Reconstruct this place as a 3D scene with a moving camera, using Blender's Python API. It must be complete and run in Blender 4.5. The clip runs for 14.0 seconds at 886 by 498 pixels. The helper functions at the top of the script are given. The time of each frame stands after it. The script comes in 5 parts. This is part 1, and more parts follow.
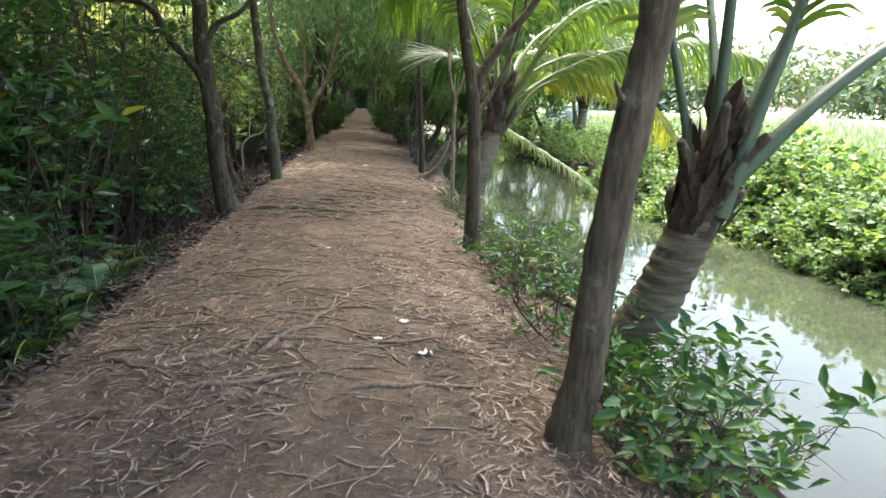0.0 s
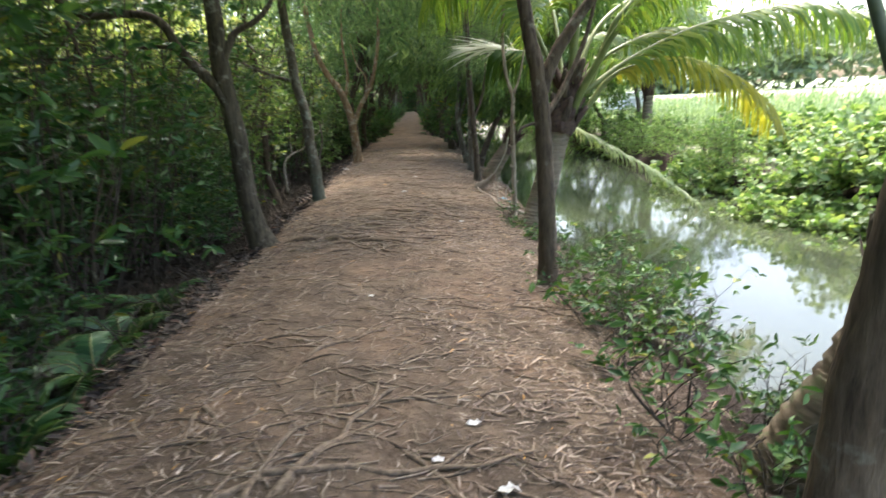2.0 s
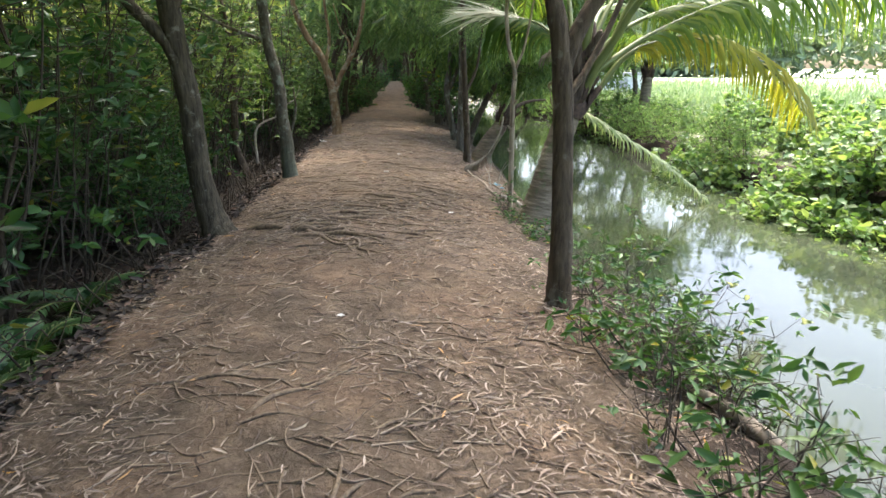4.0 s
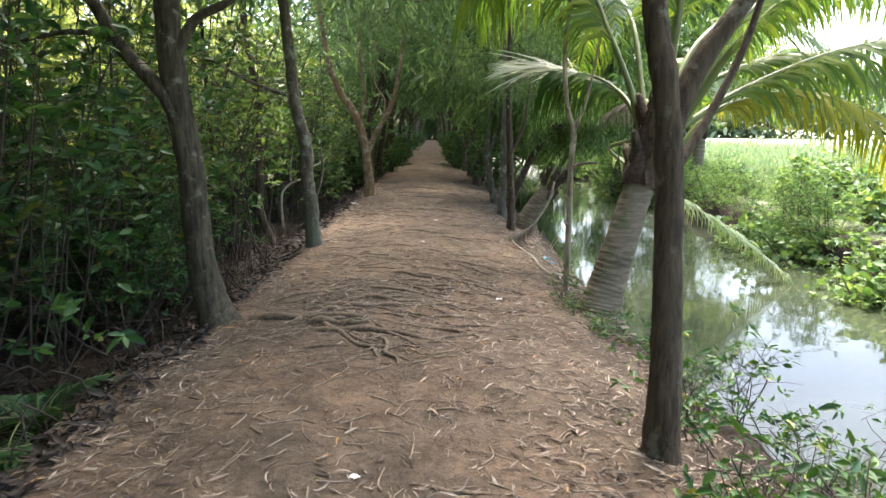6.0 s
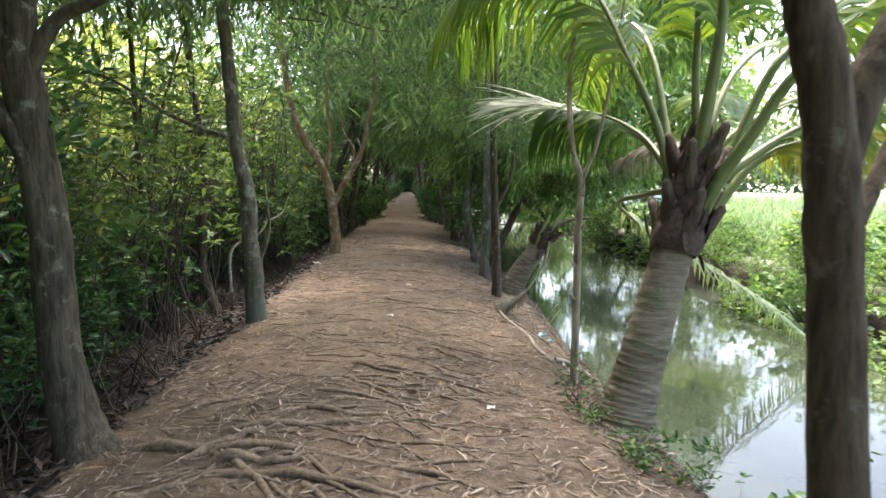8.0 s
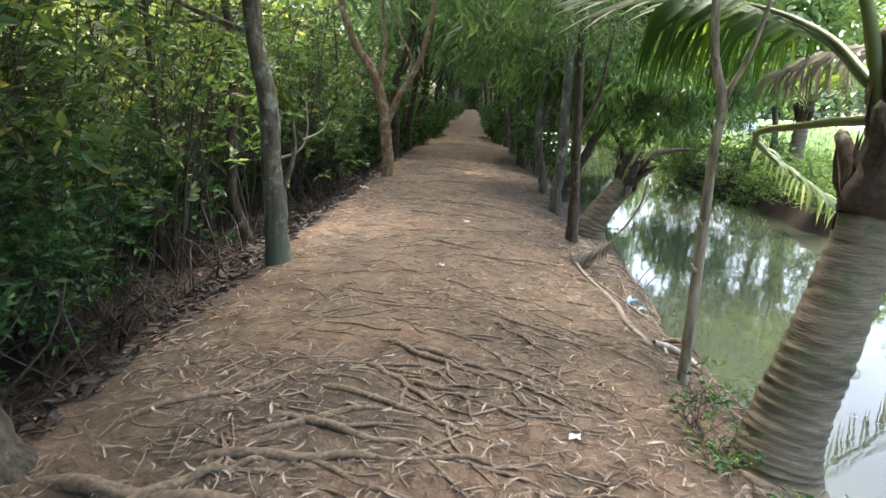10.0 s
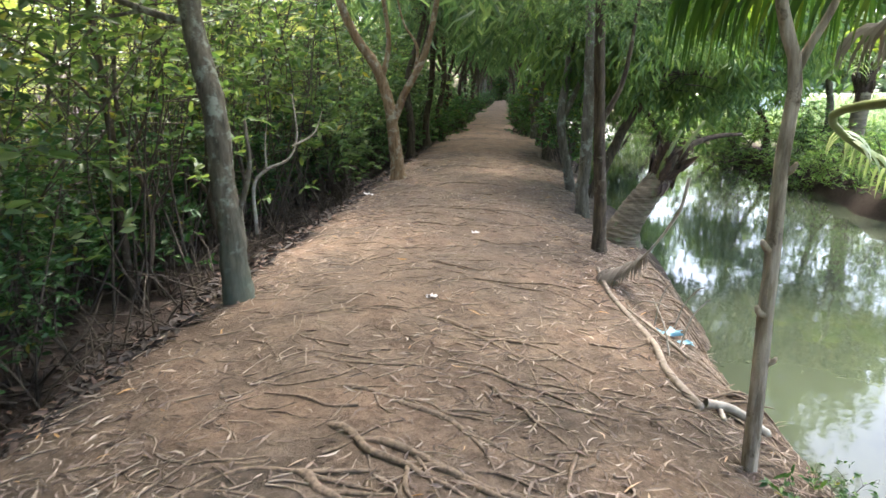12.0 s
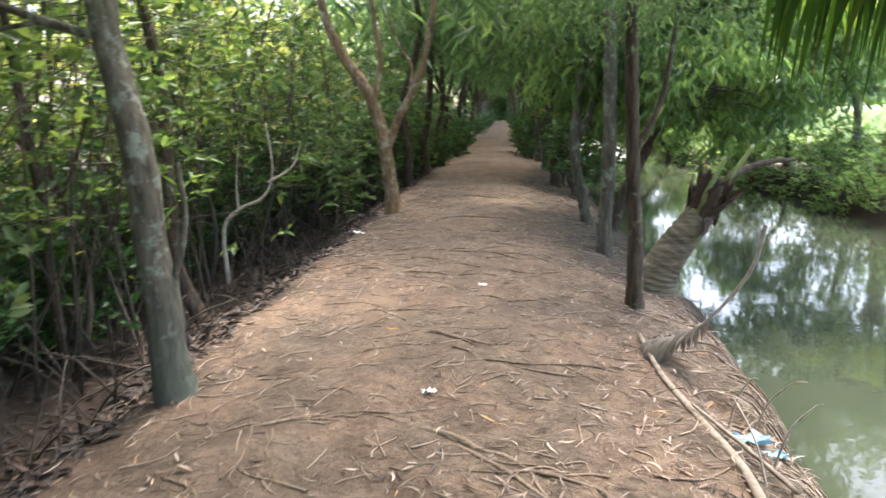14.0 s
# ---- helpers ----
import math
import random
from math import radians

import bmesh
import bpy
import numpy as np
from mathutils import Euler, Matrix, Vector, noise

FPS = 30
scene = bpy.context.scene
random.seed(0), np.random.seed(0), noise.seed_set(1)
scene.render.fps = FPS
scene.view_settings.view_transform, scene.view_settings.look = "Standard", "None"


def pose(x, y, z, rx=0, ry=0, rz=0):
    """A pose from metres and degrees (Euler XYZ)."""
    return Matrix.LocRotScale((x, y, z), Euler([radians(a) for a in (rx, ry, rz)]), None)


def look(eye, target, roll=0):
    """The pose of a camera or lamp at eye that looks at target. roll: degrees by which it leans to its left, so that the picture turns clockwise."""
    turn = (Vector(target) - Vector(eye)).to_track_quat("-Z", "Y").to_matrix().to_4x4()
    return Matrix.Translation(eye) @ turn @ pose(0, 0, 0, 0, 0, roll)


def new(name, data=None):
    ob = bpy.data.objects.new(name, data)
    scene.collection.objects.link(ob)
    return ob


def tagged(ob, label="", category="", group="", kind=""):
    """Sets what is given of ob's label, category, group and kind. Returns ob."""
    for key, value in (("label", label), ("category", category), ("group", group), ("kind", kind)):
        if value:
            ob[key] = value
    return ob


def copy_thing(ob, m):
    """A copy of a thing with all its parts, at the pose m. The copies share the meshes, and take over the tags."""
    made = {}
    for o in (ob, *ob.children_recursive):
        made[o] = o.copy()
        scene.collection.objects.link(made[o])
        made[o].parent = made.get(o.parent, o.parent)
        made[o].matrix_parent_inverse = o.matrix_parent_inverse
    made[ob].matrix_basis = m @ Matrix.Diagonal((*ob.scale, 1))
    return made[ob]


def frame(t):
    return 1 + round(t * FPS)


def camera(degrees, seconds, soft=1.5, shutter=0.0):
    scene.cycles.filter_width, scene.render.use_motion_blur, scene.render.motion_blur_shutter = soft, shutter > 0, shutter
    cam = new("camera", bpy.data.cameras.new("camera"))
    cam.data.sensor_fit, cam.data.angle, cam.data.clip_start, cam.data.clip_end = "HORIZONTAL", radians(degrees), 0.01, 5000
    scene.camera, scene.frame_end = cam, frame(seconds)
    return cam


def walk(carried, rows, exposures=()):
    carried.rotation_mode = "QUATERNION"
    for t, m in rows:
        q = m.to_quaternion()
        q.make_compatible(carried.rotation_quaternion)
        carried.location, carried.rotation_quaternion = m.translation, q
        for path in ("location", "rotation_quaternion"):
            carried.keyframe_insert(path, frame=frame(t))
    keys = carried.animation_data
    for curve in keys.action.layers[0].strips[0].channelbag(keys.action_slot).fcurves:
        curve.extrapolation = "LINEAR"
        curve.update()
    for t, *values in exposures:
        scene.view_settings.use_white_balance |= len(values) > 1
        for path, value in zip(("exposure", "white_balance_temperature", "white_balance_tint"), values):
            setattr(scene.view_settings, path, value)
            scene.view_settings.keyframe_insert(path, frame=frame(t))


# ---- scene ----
cam = camera(70.27, 14.0, soft=1.5, shutter=0.35)
ROWS = [
    (0.0, 0.342, -0.035, 1.562, 76.464, -1.551, -6.653),
    (0.5, 0.310, 0.235, 1.585, 76.715, -1.222, -6.906),
    (1.0, 0.273, 0.635, 1.632, 74.466, -0.408, -3.571),
    (1.5, 0.360, 0.947, 1.621, 77.063, 5.007, 0.027),
    (2.0, 0.406, 1.309, 1.603, 76.379, 2.811, -2.342),
    (2.2, 0.403, 1.457, 1.628, 76.247, -1.824, -5.411),
    (2.5, 0.388, 1.667, 1.637, 74.105, -0.354, -4.586),
    (4.8, 0.368, 2.855, 1.580, 73.883, -0.424, -1.861),
    (5.0, 0.400, 2.995, 1.588, 78.063, 0.410, 0.696),
    (5.5, 0.370, 3.261, 1.593, 77.201, -2.223, 4.890),
    (6.0, 0.312, 3.637, 1.600, 78.965, -0.423, -0.518),
    (6.5, 0.267, 3.889, 1.613, 77.524, -1.259, -0.652),
    (7.0, 0.278, 4.292, 1.582, 80.854, 0.557, 3.880),
    (7.5, 0.354, 4.784, 1.559, 82.083, -2.509, -3.113),
    (8.0, 0.358, 5.183, 1.563, 83.655, -0.723, -2.644),
    (8.5, 0.327, 5.630, 1.514, 81.557, -2.443, 2.528),
    (8.7, 0.318, 5.773, 1.504, 80.156, -3.652, 3.253),
    (11.0, 0.491, 7.241, 1.545, 75.893, -0.035, 4.518),
    (11.5, 0.588, 7.487, 1.520, 76.172, -0.549, 8.323),
    (12.0, 0.653, 7.758, 1.518, 75.561, 0.658, 5.977),
    (12.5, 0.592, 8.040, 1.561, 78.087, 0.504, 4.590),
    (13.0, 0.592, 8.318, 1.552, 79.393, -1.283, 9.794),
    (13.5, 0.653, 8.560, 1.540, 78.164, -0.889, 11.827),
    (14.0, 0.552, 8.918, 1.545, 77.373, 1.805, 5.932),
]
walk(cam, [(t, pose(x, y, z, rx, ry, rz)) for t, x, y, z, rx, ry, rz in ROWS],
     [(0.0, 2.95, 6500, 11), (2.0, 2.82, 6500, 11), (5.0, 2.9, 6500, 12), (8.0, 3.0, 6500, 11), (11.0, 3.22, 6400, 12), (14.0, 3.42, 6400, 15)])

# ---- world, sun, exposure ----
world = bpy.data.worlds.new("overcast_sky")
scene.world = world
world.use_nodes = True
wn, wl = world.node_tree.nodes, world.node_tree.links
sky = wn.new("ShaderNodeTexSky")
sky.sky_type, sky.sun_disc = "NISHITA", False
sky.sun_elevation, sky.sun_rotation = radians(66), radians(20)
sky.air_density, sky.dust_density, sky.ozone_density = 1.0, 4.0, 1.0
wl.new(sky.outputs[0], wn["Background"].inputs[0])
wn["Background"].inputs[1].default_value = 0.13
sun = new("sun", bpy.data.lights.new("sun", "SUN"))
sun.data.energy, sun.data.angle, sun.data.color = 1.8, radians(20), (1.0, 0.96, 0.88)
sun.matrix_world = look((6, 16, 40), (0, 0, 0))


# ---- materials ----
def mat(name):
    m = bpy.data.materials.new(name)
    m.use_nodes = True
    return m, m.node_tree.nodes, m.node_tree.links, m.node_tree.nodes["Principled BSDF"]


def ramp(n, stops):
    r = n.new("ShaderNodeValToRGB")
    while len(r.color_ramp.elements) < len(stops):
        r.color_ramp.elements.new(0.5)
    for e, (p, c) in zip(r.color_ramp.elements, stops):
        e.position, e.color = p, (*c, 1)
    return r


def noise_tex(n, l, scale, detail=6, rough=0.6, stretch=None):
    tex = n.new("ShaderNodeTexNoise")
    tex.inputs["Scale"].default_value, tex.inputs["Detail"].default_value = scale, detail
    tex.inputs["Roughness"].default_value = rough
    co = n.new("ShaderNodeNewGeometry") if stretch is None else n.new("ShaderNodeTexCoord")
    if stretch is None:
        l.new(co.outputs["Position"], tex.inputs["Vector"])
    else:
        mp = n.new("ShaderNodeMapping")
        mp.inputs["Scale"].default_value = stretch
        l.new(co.outputs["Object"], mp.inputs["Vector"])
        l.new(mp.outputs[0], tex.inputs["Vector"])
    return tex


def bump(n, l, bsdf, src, strength, dist):
    b = n.new("ShaderNodeBump")
    b.inputs["Strength"].default_value, b.inputs["Distance"].default_value = strength, dist
    l.new(src, b.inputs["Height"])
    l.new(b.outputs[0], bsdf.inputs["Normal"])


def mix_rgb(n, l, fac, a, b, mode="MIX"):
    m = n.new("ShaderNodeMix")
    m.data_type, m.blend_type = "RGBA", mode
    if isinstance(fac, float):
        m.inputs[0].default_value = fac
    else:
        l.new(fac, m.inputs[0])
    for k, v in ((6, a), (7, b)):
        if isinstance(v, tuple):
            m.inputs[k].default_value = (*v, 1)
        else:
            l.new(v, m.inputs[k])
    return m.outputs[2]


def leaf_mat(name, stops, through_light=0.35, rough=0.42, warm=(1.25, 1.28, 0.45)):
    """Leaf: a colour of its own for each leaf, blotches, and light that passes through it."""
    m, n, l, b = mat(name)
    g = n.new("ShaderNodeNewGeometry")
    r = ramp(n, stops)
    l.new(g.outputs["Random Per Island"], r.inputs[0])
    t = noise_tex(n, l, 1.7, 2)
    col = mix_rgb(n, l, 0.35, r.outputs[0], ramp_of(n, l, t.outputs[0]), "MULTIPLY")
    l.new(col, b.inputs["Base Color"])
    b.inputs["Roughness"].default_value = rough
    b.inputs["Specular IOR Level"].default_value = 0.35
    tr = n.new("ShaderNodeBsdfTranslucent")
    l.new(mix_rgb(n, l, 1.0, col, warm, "MULTIPLY"), tr.inputs[0])
    ms = n.new("ShaderNodeMixShader")
    ms.inputs[0].default_value = through_light
    l.new(b.outputs[0], ms.inputs[1])
    l.new(tr.outputs[0], ms.inputs[2])
    l.new(ms.outputs[0], n["Material Output"].inputs[0])
    return m


def ramp_of(n, l, src, lo=(0.45, 0.45, 0.45), hi=(1.3, 1.3, 1.3)):
    r = ramp(n, [(0.3, lo), (0.7, hi)])
    l.new(src, r.inputs[0])
    return r.outputs[0]


def bark_mat(name, a, b2, patch, patch_amount=0.55, scale=9.0, stretch=(3.0, 3.0, 0.5)):
    """Bark: furrows along the trunk, blotches, pale lichen."""
    m, n, l, b = mat(name)
    f = noise_tex(n, l, scale, 9, 0.65, stretch)
    r = ramp(n, [(0.36, a), (0.64, b2)])
    l.new(f.outputs[0], r.inputs[0])
    p = noise_tex(n, l, 7.5, 6, 0.68)
    pr = ramp(n, [(patch_amount - 0.02, (0, 0, 0)), (patch_amount + 0.07, (1, 1, 1))])
    l.new(p.outputs[0], pr.inputs[0])
    l.new(mix_rgb(n, l, pr.outputs[0], r.outputs[0], patch), b.inputs["Base Color"])
    b.inputs["Roughness"].default_value = 0.9
    b.inputs["Specular IOR Level"].default_value = 0.2
    bump(n, l, b, f.outputs[0], 0.9, 0.02)
    return m


def plain_mat(name, a, b2, rough=0.85, scale=14.0, bump_by=0.4):
    m, n, l, b = mat(name)
    t = noise_tex(n, l, scale, 6, 0.65)
    r = ramp(n, [(0.3, a), (0.7, b2)])
    l.new(t.outputs[0], r.inputs[0])
    l.new(r.outputs[0], b.inputs["Base Color"])
    b.inputs["Roughness"].default_value = rough
    bump(n, l, b, t.outputs[0], bump_by, 0.01)
    return m


def island_mat(name, stops, rough=0.8):
    """Small loose pieces, each with a colour of its own."""
    m, n, l, b = mat(name)
    g = n.new("ShaderNodeNewGeometry")
    r = ramp(n, stops)
    l.new(g.outputs["Random Per Island"], r.inputs[0])
    t = noise_tex(n, l, 60, 3)
    l.new(mix_rgb(n, l, 0.5, r.outputs[0], ramp_of(n, l, t.outputs[0]), "MULTIPLY"), b.inputs["Base Color"])
    b.inputs["Roughness"].default_value = rough
    return m


def ground_mat():
    """Trodden brown earth on the path, dark mud in the thicket, grass beyond the canal."""
    m, n, l, b = mat("earth")
    big = noise_tex(n, l, 0.9, 5, 0.6)
    fine = noise_tex(n, l, 22, 10, 0.7)
    grit = noise_tex(n, l, 120, 4, 0.7)
    soil = ramp(n, [(0.33, (0.098, 0.077, 0.057)), (0.47, (0.158, 0.118, 0.083)), (0.62, (0.192, 0.133, 0.090)), (0.75, (0.145, 0.118, 0.092))])
    l.new(big.outputs[0], soil.inputs[0])
    soil2 = mix_rgb(n, l, 0.6, soil.outputs[0], ramp_of(n, l, fine.outputs[0], (0.5, 0.5, 0.5), (1.3, 1.3, 1.3)), "MULTIPLY")
    soil3 = mix_rgb(n, l, 0.4, soil2, ramp_of(n, l, grit.outputs[0], (0.5, 0.5, 0.5), (1.4, 1.4, 1.4)), "MULTIPLY")
    med = noise_tex(n, l, 4.5, 6, 0.7)
    soil3 = mix_rgb(n, l, 0.75, soil3, ramp_of(n, l, med.outputs[0], (0.50, 0.51, 0.53), (1.62, 1.60, 1.58)), "MULTIPLY")
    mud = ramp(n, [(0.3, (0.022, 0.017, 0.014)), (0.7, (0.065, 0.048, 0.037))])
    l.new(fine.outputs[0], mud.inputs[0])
    grass = ramp(n, [(0.3, (0.27, 0.33, 0.19)), (0.7, (0.42, 0.45, 0.30))])
    l.new(big.outputs[0], grass.inputs[0])
    g = n.new("ShaderNodeNewGeometry")
    sep = n.new("ShaderNodeSeparateXYZ")
    l.new(g.outputs["Position"], sep.inputs[0])
    wob = n.new("ShaderNodeMath")
    wob.operation = "MULTIPLY_ADD"
    l.new(big.outputs[0], wob.inputs[0])
    wob.inputs[1].default_value = 0.8
    shift = n.new("ShaderNodeMapRange")
    shift.inputs[1].default_value, shift.inputs[2].default_value, shift.inputs[4].default_value = 7.5, 11.0, 0.35
    l.new(sep.outputs[1], shift.inputs[0])
    side = n.new("ShaderNodeMath")
    side.operation = "SUBTRACT"
    l.new(sep.outputs[0], side.inputs[0])
    l.new(shift.outputs[0], side.inputs[1])
    l.new(side.outputs[0], wob.inputs[2])

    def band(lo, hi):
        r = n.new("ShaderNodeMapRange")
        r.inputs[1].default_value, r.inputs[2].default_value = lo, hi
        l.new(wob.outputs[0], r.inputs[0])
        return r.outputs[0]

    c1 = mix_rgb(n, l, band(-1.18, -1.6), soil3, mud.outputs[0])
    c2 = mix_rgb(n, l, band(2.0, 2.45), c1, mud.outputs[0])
    c3 = mix_rgb(n, l, band(7.6, 8.6), c2, grass.outputs[0])
    l.new(c3, b.inputs["Base Color"])
    b.inputs["Roughness"].default_value = 0.95
    b.inputs["Specular IOR Level"].default_value = 0.15
    bump(n, l, b, fine.outputs[0], 1.0, 0.045)
    return m


def water_mat():
    m, n, l, b = mat("murky_water")
    big = noise_tex(n, l, 0.25, 3)
    r = ramp(n, [(0.3, (0.034, 0.043, 0.026)), (0.7, (0.054, 0.063, 0.040))])
    l.new(big.outputs[0], r.inputs[0])
    l.new(r.outputs[0], b.inputs["Base Color"])
    b.inputs["Roughness"].default_value = 0.04
    b.inputs["IOR"].default_value = 1.33
    rip = noise_tex(n, l, 3.5, 3, 0.5)
    bump(n, l, b, rip.outputs[0], 0.07, 0.03)
    return m


def lichen_bark(name, a, b2, patch, lichen, top):
    """Bark whose foot is overgrown with green-grey lichen, ragged towards its upper edge."""
    m = bark_mat(name, a, b2, patch, 0.56)
    n, l = m.node_tree.nodes, m.node_tree.links
    b = n["Principled BSDF"]
    bark = b.inputs["Base Color"].links[0].from_socket
    co, sep = n.new("ShaderNodeTexCoord"), n.new("ShaderNodeSeparateXYZ")
    l.new(co.outputs["Object"], sep.inputs[0])
    t = noise_tex(n, l, 11, 6, 0.7)
    add = n.new("ShaderNodeMath")
    add.operation = "MULTIPLY_ADD"
    l.new(t.outputs[0], add.inputs[0])
    add.inputs[1].default_value = -1.1
    l.new(sep.outputs[2], add.inputs[2])
    fade = n.new("ShaderNodeMapRange")
    fade.inputs[1].default_value, fade.inputs[2].default_value = top - 0.15, top - 1.15
    l.new(add.outputs[0], fade.inputs[0])
    l.new(mix_rgb(n, l, fade.outputs[0], bark, lichen), b.inputs["Base Color"])
    return m


EARTH, WATER = ground_mat(), water_mat()
BARK_BROWN = bark_mat("brown_bark", (0.040, 0.030, 0.020), (0.118, 0.090, 0.060), (0.17, 0.155, 0.115), 0.60)
BARK_GREY = bark_mat("grey_bark", (0.058, 0.050, 0.036), (0.165, 0.142, 0.104), (0.24, 0.25, 0.20), 0.56)
BARK_ORANGE = bark_mat("orange_bark", (0.13, 0.080, 0.042), (0.32, 0.205, 0.115), (0.36, 0.30, 0.21), 0.54)
BARK_LICHEN = lichen_bark("lichen_foot_bark", (0.058, 0.050, 0.036), (0.165, 0.142, 0.104), (0.24, 0.25, 0.20), (0.085, 0.104, 0.078), 0.40)
BARK_OLIVE = bark_mat("olive_brown_bark", (0.034, 0.029, 0.020), (0.108, 0.090, 0.062), (0.20, 0.195, 0.155), 0.60)
BARK_DARK = bark_mat("dark_bark", (0.035, 0.027, 0.019), (0.11, 0.083, 0.058), (0.17, 0.155, 0.11), 0.6)
BARK_PALM = bark_mat("palm_bark", (0.115, 0.092, 0.062), (0.245, 0.20, 0.14), (0.13, 0.14, 0.075), 0.56, 6.0, (0.5, 0.5, 4.0))
BARK_TAN = bark_mat("tan_brown_bark", (0.058, 0.044, 0.029), (0.165, 0.125, 0.083), (0.20, 0.18, 0.13), 0.60)
BARK_PALM_MID = bark_mat("weathered_palm_bark", (0.075, 0.060, 0.040), (0.21, 0.165, 0.112), (0.14, 0.145, 0.08), 0.56, 6.0, (0.5, 0.5, 4.0))
BARK_PALE = bark_mat("pale_bark", (0.17, 0.135, 0.095), (0.52, 0.44, 0.33), (0.10, 0.078, 0.052), 0.58, 7.0)
FIBRE = plain_mat("palm_fibre", (0.022, 0.015, 0.011), (0.10, 0.062, 0.040), 0.95, 30)
PETIOLE_DARK = plain_mat("dark_petiole", (0.05, 0.075, 0.04), (0.10, 0.13, 0.07), 0.5, 6, 0.1)
PETIOLE = plain_mat("green_petiole", (0.085, 0.115, 0.028), (0.165, 0.185, 0.048), 0.5, 6, 0.1)
DEADWOOD = plain_mat("bleached_deadwood", (0.22, 0.185, 0.14), (0.46, 0.42, 0.35), 0.85, 20)
TWIG = plain_mat("twig_bark", (0.022, 0.017, 0.012), (0.085, 0.066, 0.046), 0.9, 20)
ROOT = plain_mat("root_bark", (0.070, 0.050, 0.033), (0.255, 0.185, 0.122), 0.92, 34, 0.9)
DRY_TWIG = plain_mat("dry_twig", (0.17, 0.125, 0.085), (0.38, 0.30, 0.22), 0.9, 25)
OLD_WOOD = plain_mat("weathered_wood", (0.13, 0.10, 0.07), (0.33, 0.275, 0.215), 0.9, 22)
LEAF_FERN = leaf_mat("fern_leaf", [(0.0, (0.03, 0.085, 0.035)), (1.0, (0.075, 0.16, 0.06))], 0.3)
# lighter copy of the mangrove leaf, for the brightly lit stretch of thicket
LEAF_MID = leaf_mat("thicket_leaf", [(0.0, (0.045, 0.092, 0.036)), (0.5, (0.098, 0.160, 0.058)), (0.95, (0.175, 0.235, 0.09)), (1.0, (0.32, 0.28, 0.06))], 0.5, 0.38, (1.25, 1.25, 0.6))
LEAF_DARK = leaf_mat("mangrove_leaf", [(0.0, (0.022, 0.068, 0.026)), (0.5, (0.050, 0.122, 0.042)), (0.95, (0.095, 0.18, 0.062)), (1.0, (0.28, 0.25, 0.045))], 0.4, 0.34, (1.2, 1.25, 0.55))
# thicket leaf with the sunlight put into a pale yellow-green colour
LEAF_LIGHT = leaf_mat("thicket_leaf_painted_sunlit", [(0.0, (0.16, 0.22, 0.07)), (0.6, (0.28, 0.34, 0.12)), (1.0, (0.45, 0.46, 0.19))], 0.6, 0.42, (1.25, 1.25, 0.7))
LEAF_ACACIA = leaf_mat("acacia_leaf", [(0.0, (0.060, 0.112, 0.056)), (0.6, (0.118, 0.188, 0.088)), (1.0, (0.20, 0.265, 0.12))], 0.58, 0.42, (1.1, 1.18, 0.7))
LEAF_BANK = leaf_mat("bank_shrub_leaf", [(0.0, (0.03, 0.085, 0.03)), (0.6, (0.07, 0.15, 0.04)), (0.93, (0.12, 0.20, 0.05)), (1.0, (0.34, 0.30, 0.03))], 0.3)
LEAF_FAR = leaf_mat("far_bank_leaf", [(0.0, (0.085, 0.165, 0.065)), (0.6, (0.18, 0.28, 0.12)), (1.0, (0.34, 0.42, 0.23))], 0.42)
LEAF_MANGO = leaf_mat("broad_tree_leaf", [(0.0, (0.085, 0.155, 0.070)), (0.6, (0.155, 0.25, 0.10)), (1.0, (0.25, 0.34, 0.14))], 0.58, 0.28, (1.15, 1.2, 0.6))
LEAF_PALM = leaf_mat("palm_leaflet", [(0.0, (0.075, 0.145, 0.034)), (0.6, (0.135, 0.215, 0.048)), (1.0, (0.25, 0.30, 0.065))], 0.48, 0.35)
LEAF_PALM_DEEP = leaf_mat("deep_green_palm_leaflet", [(0.0, (0.03, 0.075, 0.02)), (0.7, (0.06, 0.125, 0.03)), (1.0, (0.13, 0.18, 0.04))], 0.4, 0.4)
LEAF_PALM_PALE = leaf_mat("pale_palm_leaflet", [(0.0, (0.15, 0.21, 0.09)), (0.7, (0.27, 0.33, 0.17)), (1.0, (0.40, 0.43, 0.27))], 0.25, 0.3, (1.1, 1.15, 0.6))
LEAF_PALM_DEAD = leaf_mat("withered_palm_leaflet", [(0.0, (0.16, 0.135, 0.105)), (1.0, (0.34, 0.30, 0.25))], 0.2, 0.8, (1, 1, 1))
LEAF_PALM_SILVER = leaf_mat("silvery_palm_leaflet", [(0.0, (0.40, 0.44, 0.35)), (1.0, (0.62, 0.64, 0.54))], 0.25, 0.3, (1, 1, 0.85))
# palm leaflet with the yellow glow of back light put into its colour
LEAF_PALM_GOLD = leaf_mat("backlit_glow_palm_leaflet", [(0.0, (0.22, 0.24, 0.04)), (0.6, (0.36, 0.36, 0.06)), (1.0, (0.50, 0.44, 0.08))], 0.5, 0.35)
GRASS = leaf_mat("field_grass", [(0.0, (0.17, 0.24, 0.11)), (0.7, (0.29, 0.35, 0.19)), (1.0, (0.43, 0.46, 0.30))], 0.3, 0.45, (0.95, 1.1, 0.65))
FAR_WOOD = leaf_mat("far_wood_leaf", [(0.0, (0.10, 0.15, 0.09)), (1.0, (0.22, 0.28, 0.17))], 0.2)
LITTER = island_mat("fallen_leaf", [(0.0, (0.055, 0.037, 0.026)), (0.45, (0.15, 0.105, 0.076)), (0.8, (0.28, 0.212, 0.16)), (0.97, (0.44, 0.36, 0.285)), (1.0, (0.48, 0.24, 0.05))])
